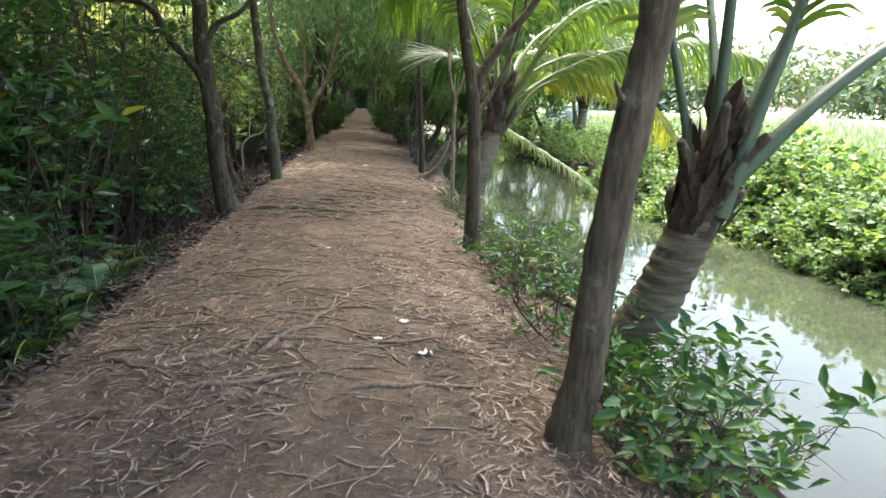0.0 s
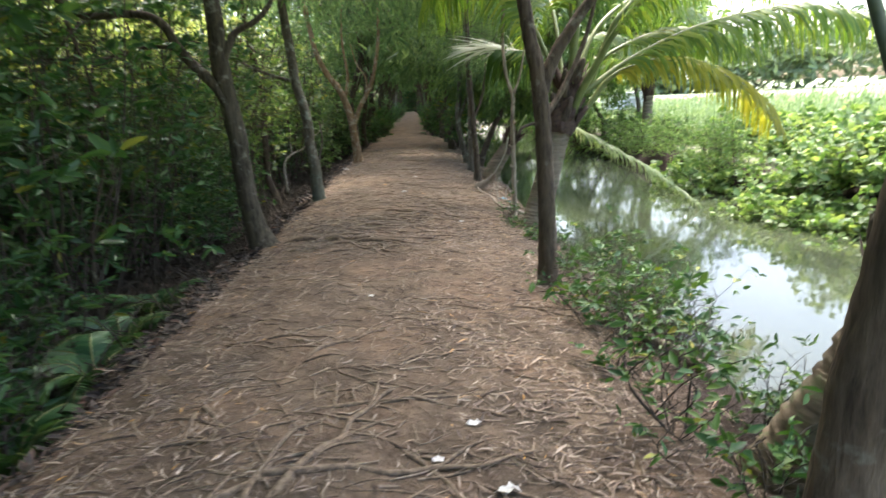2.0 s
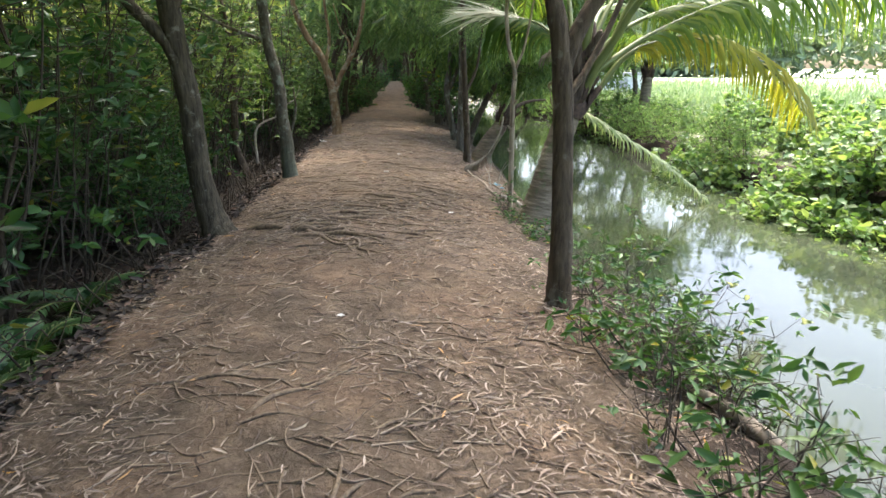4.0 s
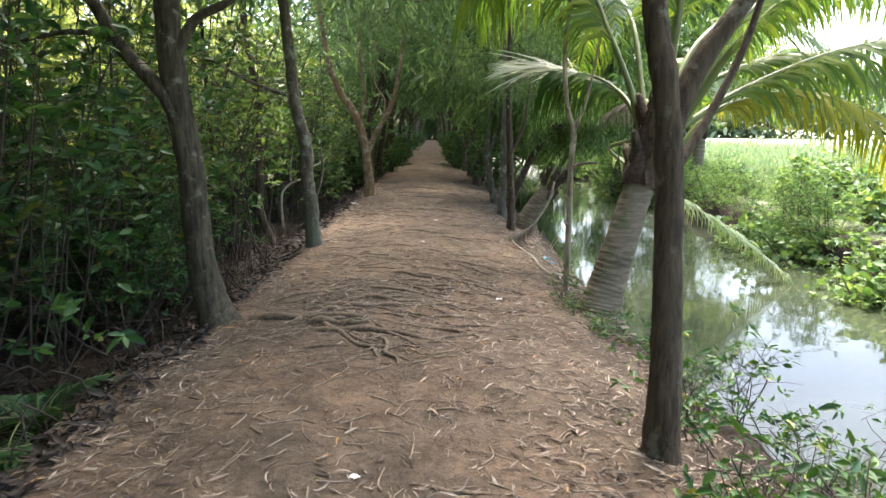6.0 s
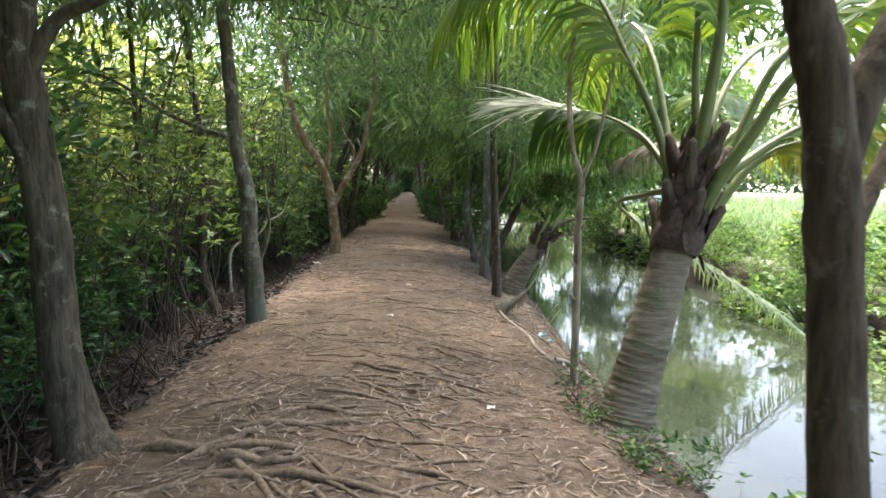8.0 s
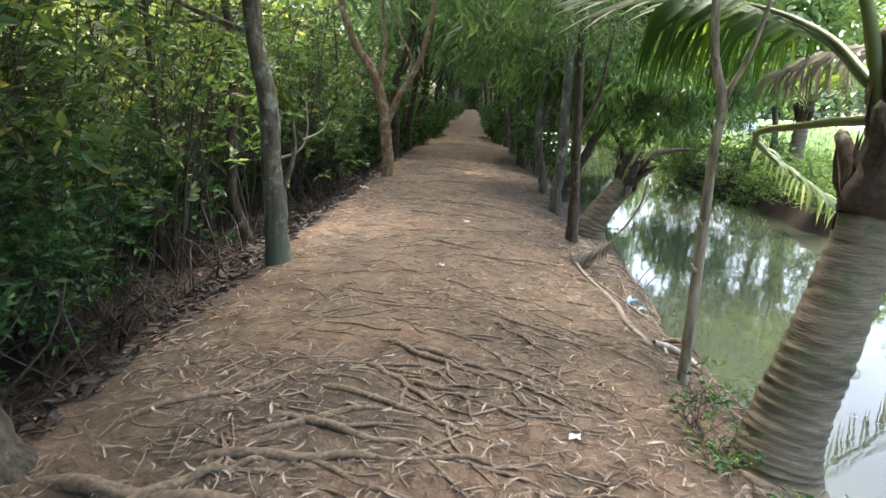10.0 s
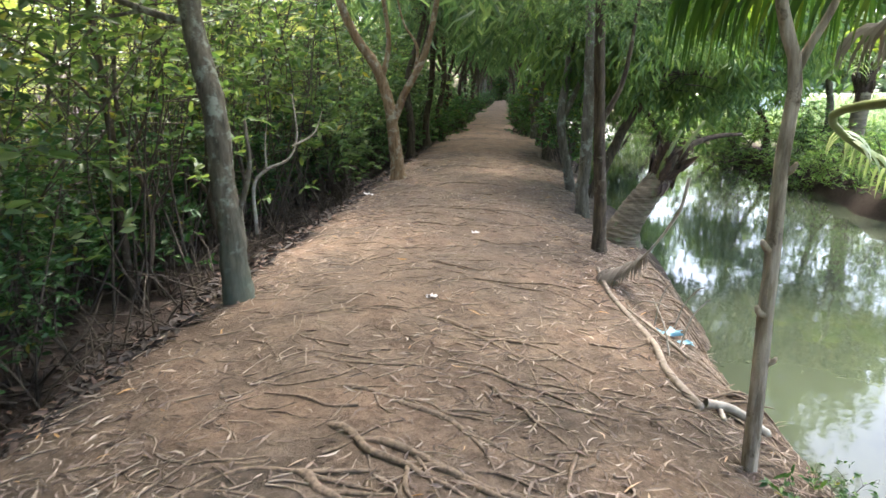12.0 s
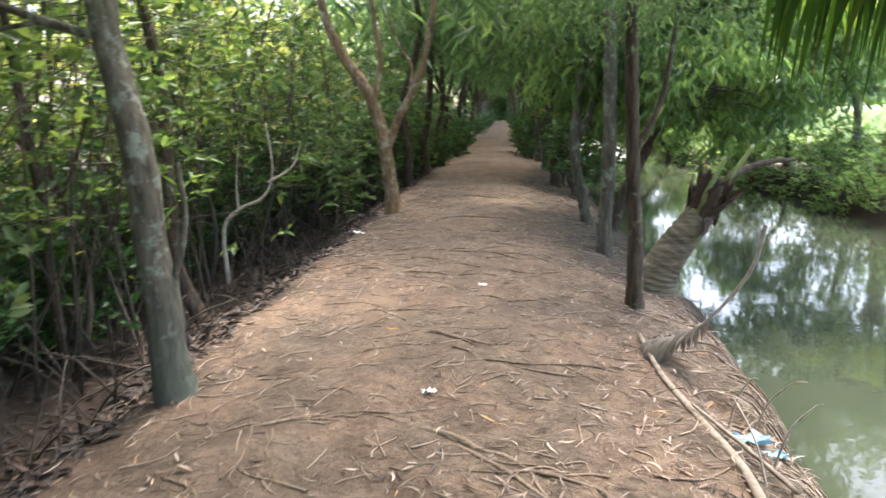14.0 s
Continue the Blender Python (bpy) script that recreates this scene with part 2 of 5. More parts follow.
# brown of rotting leaves, darkened further to stand in for thicket shade
ROTTEN = island_mat("shade_darkened_rotting_leaf", [(0.0, (0.018, 0.013, 0.010)), (0.8, (0.048, 0.034, 0.025)), (1.0, (0.15, 0.088, 0.058))])
BLUE = plain_mat("blue_plastic", (0.09, 0.24, 0.32), (0.18, 0.36, 0.44), 0.4, 8, 0.2)
PALE = plain_mat("pale_scrap", (0.55, 0.52, 0.48), (0.75, 0.73, 0.70), 0.7, 20, 0.2)
WALL_WHITE = plain_mat("white_plaster", (0.62, 0.64, 0.66), (0.76, 0.78, 0.80), 0.8, 2, 0.1)
ROOF_GREY = plain_mat("grey_roofing", (0.28, 0.29, 0.30), (0.42, 0.43, 0.44), 0.7, 4, 0.1)


# ---- mesh helpers ----
def mesh_of(name, verts, faces, material, smooth=True):
    """verts (n, 3); faces: an integer array (m, 3 or 4)."""
    verts, faces = np.asarray(verts, np.float32), np.asarray(faces, np.int32)
    me = bpy.data.meshes.new(name)
    me.vertices.add(len(verts))
    me.vertices.foreach_set("co", verts.ravel())
    k = faces.shape[1]
    me.loops.add(faces.size)
    me.loops.foreach_set("vertex_index", faces.ravel())
    me.polygons.add(len(faces))
    me.polygons.foreach_set("loop_start", np.arange(0, faces.size, k, dtype=np.int32))
    me.polygons.foreach_set("use_smooth", np.full(len(faces), smooth))
    me.update(calc_edges=True)
    me.materials.append(material)
    return me


def part(name, me, parent, label=""):
    ob = new(name, me)
    ob.parent = parent
    if label:
        ob["label"] = label
    return ob


def thing(name, at, label, category, group="", kind=""):
    ob = new(name)
    ob.location = at
    return tagged(ob, label, category, group, kind)


def rng(seed):
    return np.random.default_rng(seed)


def smooth_path(pts, steps):
    """A Catmull-Rom curve through pts."""
    p = np.asarray(pts, float)
    if len(p) < 3:
        return np.linspace(p[0], p[-1], steps)
    q = np.vstack([2 * p[0] - p[1], p, 2 * p[-1] - p[-2]])
    out = []
    for s in np.linspace(0, len(p) - 1 - 1e-6, steps):
        i = int(s)
        t = s - i
        a, b, c, d = q[i], q[i + 1], q[i + 2], q[i + 3]
        out.append(0.5 * (2 * b + (c - a) * t + (2 * a - 5 * b + 4 * c - d) * t * t + (3 * b - a - 3 * c + d) * t ** 3))
    return np.array(out)


def tube(path, radii, sides=8, rough=0.0, seed=0):
    """Verts and quads of a tapered tube along path, closed at its far end."""
    path, radii = np.asarray(path, float), np.asarray(radii, float)
    tan = np.gradient(path, axis=0)
    tan /= np.linalg.norm(tan, axis=1)[:, None] + 1e-9
    ref = np.array([0.0, 1.0, 0.0]) if abs(tan[:, 1]).mean() < 0.8 else np.array([1.0, 0, 0])
    u = np.cross(tan, ref)
    u /= np.linalg.norm(u, axis=1)[:, None]
    v = np.cross(tan, u)
    a = np.linspace(0, 2 * np.pi, sides, endpoint=False)
    wob = 1 + rough * rng(seed).normal(size=(len(path), sides))
    ring = np.cos(a)[None, :, None] * u[:, None] + np.sin(a)[None, :, None] * v[:, None]
    verts = path[:, None] + ring * (radii[:, None] * wob)[:, :, None]
    n = len(path)
    i = np.arange(n - 1)[:, None] * sides + np.arange(sides)[None]
    j = np.arange(n - 1)[:, None] * sides + (np.arange(sides)[None] + 1) % sides
    quads = np.stack([i, j, j + sides, i + sides], -1).reshape(-1, 4)
    verts = np.vstack([verts.reshape(-1, 3), path[-1:] + tan[-1:] * radii[-1]])
    tip, k = len(verts) - 1, (n - 1) * sides
    cap = [(k + a_, k + (a_ + 1) % sides, k + (a_ + 2) % sides, tip) for a_ in range(0, sides, 2)]
    return verts, np.vstack([quads, np.array(cap)])


def join(pieces):
    vs, fs, o = [], [], 0
    for v, f in pieces:
        vs.append(v)
        fs.append(np.asarray(f) + o)
        o += len(v)
    return np.vstack(vs), np.vstack(fs)


# a leaf: x along the blade, y across, folded at the midrib and bent down towards its tip
def leaf_shape(width=0.22, fold=0.06, droop=0.12, wide_at=0.4):
    w = width / 2
    v = np.array([(0, 0, 0), (wide_at, w, fold), (0.78, w * 0.62, fold * 0.5 - droop * 0.5), (1, 0, -droop),
                  (0.78, -w * 0.62, fold * 0.5 - droop * 0.5), (wide_at, -w, fold)], float)
    return v, np.array([(0, 3, 2, 1), (0, 5, 4, 3)])


def scatter(shape, pos, direction, up, size):
    """A copy of shape at every pos; x follows direction, z leans to up."""
    v, f = shape
    d = direction / (np.linalg.norm(direction, axis=1)[:, None] + 1e-9)
    s = np.cross(up, d)
    s /= np.linalg.norm(s, axis=1)[:, None] + 1e-9
    n = np.cross(d, s)
    size = np.broadcast_to(np.asarray(size, float), (len(pos),))
    out = pos[:, None] + size[:, None, None] * (v[None, :, 0:1] * d[:, None] + v[None, :, 1:2] * s[:, None] + v[None, :, 2:3] * n[:, None])
    idx = f[None] + (np.arange(len(pos)) * len(v))[:, None, None]
    return out.reshape(-1, 3), idx.reshape(-1, f.shape[1])


def rand_dir(r, n, zlo=-1.0, zhi=1.0):
    a, z = r.uniform(0, 2 * np.pi, n), r.uniform(zlo, zhi, n)
    h = np.sqrt(np.clip(1 - z * z, 0, 1))
    return np.stack([h * np.cos(a), h * np.sin(a), z], 1)


# ---- the lie of the land ----
WATER_Z = -0.63


def sstep(a, b, x):
    t = np.clip((x - a) / (b - a), 0, 1)
    return t * t * (3 - 2 * t)


def wave(x, y, f, s):
    return np.sin(x * f + s) * np.cos(y * f * 0.83 + 1.7 * s) + 0.5 * np.sin(x * f * 2.3 + y * f * 1.9 + s * 3)


def land(x, y):
    x, y = np.asarray(x, float), np.asarray(y, float)
    z = 0.06 - 0.05 * np.clip(np.abs(x + 0.15), 0, 1.8) ** 2
    edge = 0.10 * wave(x * 0, y, 1.3, 1.0) + 0.05 * wave(x * 0, y, 4.1, 2.0)
    z = z - 0.42 * sstep(0.0, 0.6, -1.62 - x + edge)
    bank = 0.10 * wave(x * 0, y, 0.9, 4.0) + 0.06 * wave(x * 0, y, 3.7, 0.5)
    z = z - 0.16 * sstep(1.45, 2.1, x) - 0.95 * sstep(1.95, 2.95, x + bank - 0.30 * sstep(4, 9, 13 - y))
    z = z - 0.16 * np.exp(-(((x - 1.80) / 0.14) ** 2 + ((y - 12.5) / 0.3) ** 2)) + 0.03 * wave(x, y, 9.0, 3.0) * sstep(1.7, 2.0, x) * sstep(2.9, 2.4, x)
    far = 0.22 * wave(x * 0, y, 0.55, 2.2) + 0.1 * wave(x * 0, y, 2.1, 5.0)
    z = z + 1.0 * sstep(6.35, 7.2, x + far) + 0.12 * sstep(7.2, 9, x)
    z = z + 0.018 * wave(x, y, 2.9, 0.3) * sstep(60, 20, np.abs(y)) + 0.007 * wave(x, y, 11.0, 1.1) * sstep(30, 10, np.abs(x))
    return z


def ground_sheet():
    xs = np.concatenate([np.array([-900, -300, -120, -60, -35, -22, -15]), np.arange(-11, -3, 0.5), np.arange(-3, 3.4, 0.07),
                         np.arange(3.4, 6, 0.4), np.arange(6, 8, 0.1), np.arange(8, 14, 0.6), np.array([16, 20, 28, 40, 70, 120, 300, 900])])
    ys = np.concatenate([np.array([-900, -200, -60, -25, -12, -6]), np.arange(-3, 22, 0.08), np.arange(22, 60, 0.5), np.array([64, 72, 85, 110, 160, 300, 900])])
    gx, gy = np.meshgrid(xs, ys, indexing="ij")
    v = np.stack([gx, gy, land(gx, gy)], -1).reshape(-1, 3)
    i = np.arange(len(xs) - 1)[:, None] * len(ys) + np.arange(len(ys) - 1)[None]
    f = np.stack([i, i + len(ys), i + len(ys) + 1, i + 1], -1).reshape(-1, 4)
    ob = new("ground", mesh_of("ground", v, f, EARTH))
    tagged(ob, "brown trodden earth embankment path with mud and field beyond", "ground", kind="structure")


ground_sheet()
wx, wy = np.meshgrid(np.linspace(1.6, 8.0, 9), np.array([-900, -100, -20, 0, 10, 20, 40, 80, 300, 900]), indexing="ij")
wi = np.arange(8)[:, None] * 10 + np.arange(9)[None]
tagged(new("water", mesh_of("water", np.stack([wx, wy, 0 * wx + WATER_Z], -1).reshape(-1, 3),
       np.stack([wi, wi + 10, wi + 11, wi + 1], -1).reshape(-1, 4), WATER)), "still murky green canal water reflecting the sky", "water", kind="structure")


# ---- trees ----
def trunk_mesh(name, pts, r0, r1, material, flare=1.5, sides=14, steps=60, seed=0):
    path = smooth_path(pts, steps)
    t = np.linspace(0, 1, steps)
    h = path[:, 2] - path[0, 2]
    rad = (r0 + (r1 - r0) * t) * (1 + (flare - 1) * np.exp(-h / 0.16))
    r = rng(seed + 500)
    wob = smooth_path(r.normal(size=(9, 3)) * np.array([0.14, 0.14, 0.0]) * r0, steps)
    path = path + wob * sstep(0.1, 0.5, h)[:, None]
    for k in r.uniform(0.25, 0.8, 4):
        rad = rad * (1 + r.uniform(0.02, 0.08) * np.exp(-((t - k) / 0.018) ** 2))
    v, f = tube(path, rad, sides, 0.04, seed)
    return mesh_of(name, v, f, material)


def limb_mesh(name, pts, r0, r1, material, seed=0, steps=18, sides=9):
    v, f = tube(smooth_path(pts, steps), np.linspace(r0, r1, steps), sides, 0.04, seed)
    return mesh_of(name, v, f, material)


ACACIA_SHAPE, OVAL, LANCE, ROUND = leaf_shape(0.16, 0.02, 0.25, 0.45), leaf_shape(0.40, 0.05, 0.15), leaf_shape(0.24, 0.05, 0.3), leaf_shape(0.72, 0.05, 0.12, 0.42)


def crown_mesh(name, centre, radius, count, size, shape, material, seed, hang=0.6, clumps=46, spread=0.42):
    """Leaves in drooping clumps that fill an uneven ellipsoid, with thin twigs to the clumps."""
    r = rng(seed)
    d = rand_dir(r, clumps, -0.75, 1.0)
    cc = np.asarray(centre) + d * np.asarray(radius) * (r.uniform(0.45, 1.1, clumps) ** 0.6)[:, None]
    k = r.integers(0, clumps, count)
    off = r.normal(size=(count, 3)) * spread * np.array([1, 1, 0.75])
    pos = cc[k] + off
    direction = rand_dir(r, count, -0.6, 0.5) + off * 0.8 + np.array([0, 0, -hang])
    v, f = scatter(shape, pos, direction, rand_dir(r, count, 0.1, 1.0), size * r.uniform(0.65, 1.25, count))
    me = mesh_of(name, v, f, material)
    tw = []
    for c in cc:
        mid = (np.asarray(centre) + c) / 2 + r.normal(size=3) * 0.15
        start = np.asarray(centre) + (c - np.asarray(centre)) * 0.3 + r.normal(size=3) * np.asarray(radius) * 0.16
        tw.append(tube(smooth_path([start, mid, c], 6), np.linspace(0.014, 0.005, 6), 4))
    return me, mesh_of(name + "_twigs", *join(tw), TWIG)


crown_a = crown_mesh("acacia_crown", (0, 0, 0), (2.3, 2.3, 1.7), 3000, 0.17, ACACIA_SHAPE, LEAF_ACACIA, 11)
crown_b = crown_mesh("acacia_crown", (0, 0, 0), (2.7, 2.4, 1.9), 3000, 0.18, ACACIA_SHAPE, LEAF_ACACIA, 12)
# canopy_a, canopy_b: leaf masses mostly out of view, added to shade the ground
canopy_a = crown_mesh("acacia_shade_canopy", (0, 0, 0), (2.7, 2.5, 1.1), 2600, 0.27, leaf_shape(0.22, 0.02, 0.2, 0.45), LEAF_ACACIA, 14, 0.35, 60, 0.5)
canopy_b = crown_mesh("acacia_shade_canopy", (0, 0, 0), (2.5, 2.8, 1.2), 2600, 0.27, leaf_shape(0.22, 0.02, 0.2, 0.45), LEAF_ACACIA, 15, 0.35, 60, 0.5)
crown_far = crown_mesh("far_acacia_crown", (0, 0, 0), (2.6, 2.6, 1.9), 1350, 0.34, leaf_shape(0.19, 0.02, 0.2, 0.45), LEAF_ACACIA, 13)
spray = crown_mesh("hanging_spray", (0, 0, 0), (1.5, 1.4, 0.45), 900, 0.21, ACACIA_SHAPE, LEAF_ACACIA, 16, 1.6, 30, 0.26)


def add_crown(tree, at, kind, turn=0.0, scale=1.0):
    for nm, me in zip(("crown", "branchwork"), kind):
        ob = part(nm, me, tree)
        ob.location, ob.rotation_euler, ob.scale = at, (0, 0, turn), (scale,) * 3


def tree(base, rise, r0, r1, material, label, limbs=(), crowns=(), flare=1.5, seed=0):
    """rise: points of the trunk above its base; limbs: (points, r0, r1); crowns: (place, mesh pair, turn, scale)."""
    z = float(land(base[0], base[1])) - 0.05
    ob = thing("tree", (base[0], base[1], z), label, "tree")
    part("trunk", trunk_mesh("trunk", [(0, 0, 0), *rise], r0, r1, material, flare, seed=seed), ob)
    for i, (pts, a, b) in enumerate(limbs):
        part("limb", limb_mesh("limb", pts, a, b, material, seed + i + 1), ob)
    for at, kind, turn, sc in crowns:
        add_crown(ob, at, kind, turn, sc)
    return ob


# left row
tree((-1.53, 8.80), [(-0.09, 0.02, 0.35), (-0.19, 0.02, 1.0), (-0.23, 0.03, 1.9), (-0.23, 0.0, 2.5), (-0.3, 0.0, 3.2), (-0.4, 0.1, 5.2)], 0.128, 0.075, BARK_OLIVE,
     "brown-barked tree leaning over the path edge, forked low",
     [([(-0.19, 0, 1.45), (-0.30, 0, 1.88), (-0.65, -0.02, 2.30), (-0.82, -0.03, 2.63), (-1.10, -0.06, 2.74), (-1.67, -0.06, 2.75), (-2.1, 0, 3.1)], 0.068, 0.03),
      ([(-0.70, -0.02, 2.36), (-1.0, -0.1, 2.38), (-1.5, -0.15, 2.28), (-2.1, -0.2, 2.30)], 0.024, 0.012),
      ([(-0.22, 0, 2.2), (-0.05, 0.02, 2.50), (0.30, 0.05, 2.72), (0.7, 0.3, 3.5)], 0.05, 0.02)],
     [((0.3, 0.1, 5.4), crown_a, 0.4, 1.25), ((-2.0, 0, 4.6), crown_a, 2.0, 0.6), ((-0.9, -0.6, 5.4), canopy_b, 2.6, 0.8), ((0.75, 0.4, 3.75), crown_a, 3.3, 0.5), ((1.9, 2.2, 5.6), canopy_a, 0.3, 0.8), ((-0.7, 1.9, 3.75), spray, 0.4, 1.0), ((0.9, 1.9, 3.9), spray, 1.9, 1.0), ((-2.6, 0.9, 3.8), spray, 2.9, 1.1), ((-3.3, 2.6, 4.1), spray, 0.9, 1.4), ((-2.0, 3.4, 4.3), spray, 4.1, 1.4)], 1.65, 3)
tree((-1.35, 12.05), [(-0.02, 0.03, 0.4), (-0.07, 0.1, 1.0), (-0.2, 0.2, 1.9), (-0.34, 0.25, 2.9), (-0.5, 0.4, 5.0)], 0.105, 0.06, BARK_LICHEN,
     "slim grey-barked tree with lichen at the path edge",
     [([(-0.20, 0.2, 2.02), (-0.45, 0.18, 2.08), (-0.92, 0.15, 2.27), (-1.5, 0.1, 2.62), (-2.1, 0.1, 2.8)], 0.03, 0.012),
      ([(-0.55, 0.17, 2.12), (-0.95, 0.1, 2.08), (-1.35, 0.0, 2.22)], 0.016, 0.007),
      ([(-0.02, 0.05, 0.55), (0.12, 0.1, 1.0), (0.10, 0.15, 1.35)], 0.025, 0.012)],
     [((-0.8, 0.7, 5.2), crown_b, 1.1, 1.05), ((-0.2, 0.4, 3.9), crown_b, 3.3, 0.55), ((1.7, -1.1, 5.9), canopy_b, 1.3, 0.6), ((0.7, 0.9, 3.7), spray, 2.4, 1.0), ((-1.5, 0.3, 4.0), spray, 4.0, 1.2), ((1.9, 1.5, 4.0), spray, 5.0, 1.0), ((-2.6, 0.4, 4.6), spray, 0.2, 1.1)], 1.25, 5)
tree((-1.24, 18.4), [(-0.04, 0, 0.5), (-0.10, 0, 1.2), (-0.32, 0, 1.85), (-0.68, 0, 2.4), (-0.96, 0, 3.3), (-1.2, 0.2, 5.0)], 0.12, 0.05, BARK_ORANGE,
     "orange-barked tree forking into spreading limbs",
     [([(-0.05, 0, 1.05), (0.15, 0, 1.5), (0.48, -0.05, 2.05), (0.70, -0.1, 2.85), (0.78, 0, 3.6), (0.8, 0.2, 4.8)], 0.07, 0.03),
      ([(-0.25, 0, 1.65), (-0.12, 0.1, 2.3), (-0.2, 0.1, 3.2), (-0.1, 0.1, 4.4)], 0.05, 0.02),
      ([(0.30, 0, 1.75), (0.35, 0.1, 2.2), (0.12, 0.2, 2.6), (0.0, 0.2, 3.1)], 0.03, 0.012)],
     [((0.0, 0.2, 5.2), crown_b, 2.2, 1.2), ((0.8, -0.6, 4.2), crown_a, 1.3, 0.6), ((-0.9, 0.2, 4.4), crown_b, 0.3, 0.7), ((0.6, 0.6, 5.8), canopy_a, 2.3, 0.8)], 1.35, 8)
tree((-2.25, 4.32), [(-0.10, 0.02, 0.4), (-0.24, 0.0, 0.9), (-0.5, 0.0, 1.8), (-0.8, 0.1, 3.2), (-0.9, 0.2, 5.0)], 0.10, 0.06, BARK_DARK,
     "dark tree trunk leaning away from the path", [], [((0.2, 0.3, 5.4), canopy_a, 1.0, 1.2), ((-0.6, -2.4, 5.4), canopy_b, 3.0, 1.25), ((-1.4, 1.8, 5.2), canopy_a, 4.4, 1.1)], 1.3, 31)
tree((-2.62, 14.8), [(-0.19, 0, 0.6), (-0.20, 0, 1.0), (-0.18, 0.02, 1.7), (-0.16, 0.05, 2.4), (-0.3, 0.1, 3.4), (-0.4, 0.2, 4.6)], 0.075, 0.045, BARK_DARK,
     "dark crooked tree inside the thicket with low side limbs",
     [([(-0.19, -0.02, 0.85), (-0.40, -0.05, 1.05), (-0.65, -0.05, 1.18), (-0.95, -0.1, 1.32)], 0.034, 0.016), ([(-0.18, 0, 1.9), (-0.5, 0, 2.3), (-0.9, 0.1, 2.9), (-1.5, 0.1, 3.4)], 0.03, 0.014)],
     [((-0.5, 0.3, 4.8), crown_a, 2.2, 0.5)], 1.3, 33)
tree((-3.16, 13.5), [(0.0, 0, 0.6), (0.02, 0, 1.4), (-0.02, 0, 2.6), (-0.1, 0.1, 4.4)], 0.045, 0.03, BARK_DARK,
     "thin dark upright trunk inside the thicket", [([(0.02, 0, 1.3), (0.3, 0, 1.7), (0.75, -0.1, 2.5)], 0.02, 0.01), ([(0.0, 0, 1.9), (-0.5, 0, 2.4), (-1.1, 0, 2.7)], 0.018, 0.008)],
     [((-0.2, 0.2, 4.6), crown_b, 1.2, 0.4)], 1.2, 36)
# right row
tree((1.31, 2.66), [(0.03, -0.04, 0.5), (0.08, -0.10, 1.1), (0.15, -0.16, 1.75), (0.20, -0.18, 2.3), (0.4, -0.1, 4.6)], 0.092, 0.065, BARK_TAN,
     "smooth brown-barked tree with a broken stub beside the coconut palm",
     [([(0.12, -0.16, 1.67), (0.05, -0.18, 1.70), (0.01, -0.2, 1.76)], 0.024, 0.006)],
     [((-0.3, 0.2, 5.2), crown_a, 0.9, 1.3), ((-2.2, -1.5, 5.4), crown_b, 3.9, 1.1), ((-1.5, 0.6, 5.4), canopy_a, 0.3, 0.9), ((-1.2, -2.6, 5.2), canopy_b, 1.9, 1.3)], 1.5, 12)
tree((1.47, 6.62), [(0.02, 0.05, 0.5), (0.01, 0.14, 1.2), (-0.01, 0.22, 1.85), (-0.10, 0.25, 2.3), (-0.25, 0.3, 3.3), (-0.3, 0.3, 5.0)], 0.086, 0.045, BARK_BROWN,
     "slender brown-barked tree forking at eye height on the bank",
     [([(0.0, 0.2, 1.72), (0.13, 0.25, 2.0), (0.33, 0.28, 2.3), (0.75, 0.3, 2.9), (1.1, 0.3, 4.2)], 0.065, 0.03),
      ([(0.03, 0.18, 1.5), (0.22, 0.3, 1.75), (0.45, 0.4, 2.2), (0.62, 0.45, 2.9)], 0.028, 0.014)],
     [((-0.2, 0.3, 5.2), crown_b, 0.2, 1.25), ((-1.5, -0.6, 5.2), canopy_b, 2.3, 0.9)], 1.35, 17)
tree((1.54, 13.93), [(0, 0, 0.6), (-0.04, 0, 1.3), (-0.10, 0, 2.2), (-0.1, 0.1, 4.0)], 0.065, 0.04, BARK_DARK,
     "thin dark tree trunk rising at the path edge",
     [([(-0.03, 0, 1.3), (0.15, 0, 1.7), (0.25, 0, 2.4)], 0.03, 0.015)], [((0.2, 0.2, 4.8), crown_a, 3.0, 0.8), ((0.25, 0.1, 2.6), crown_a, 1.0, 0.38)], 1.3, 20)
tree((1.60, 16.0), [(0, 0, 0.7), (0.02, 0, 1.8), (0.0, 0.1, 3.2), (0.1, 0.2, 5.0)], 0.085, 0.05, BARK_GREY,
     "pale grey-barked tree beside the canal", [], [((0.1, 0.2, 5.0), crown_b, 4.0, 0.75), ((-0.1, 0.3, 3.2), crown_a, 4.4, 0.5), ((0.2, 0.6, 5.8), canopy_b, 0.7, 0.7)], 1.3, 23)
tree((1.66, 18.0), [(-0.1, 0, 0.5), (-0.22, 0, 1.3), (-0.1, 0.1, 2.3), (0.1, 0.2, 4.6)], 0.08, 0.05, BARK_GREY,
     "crooked grey tree leaning over the path edge", [([(-0.2, 0, 1.2), (0.1, 0, 1.9), (0.4, 0, 2.8)], 0.05, 0.02)], [((0.1, 0.2, 5.0), crown_a, 5.0, 0.75), ((0.4, 0.1, 3.0), crown_a, 2.4, 0.45)], 1.3, 26)

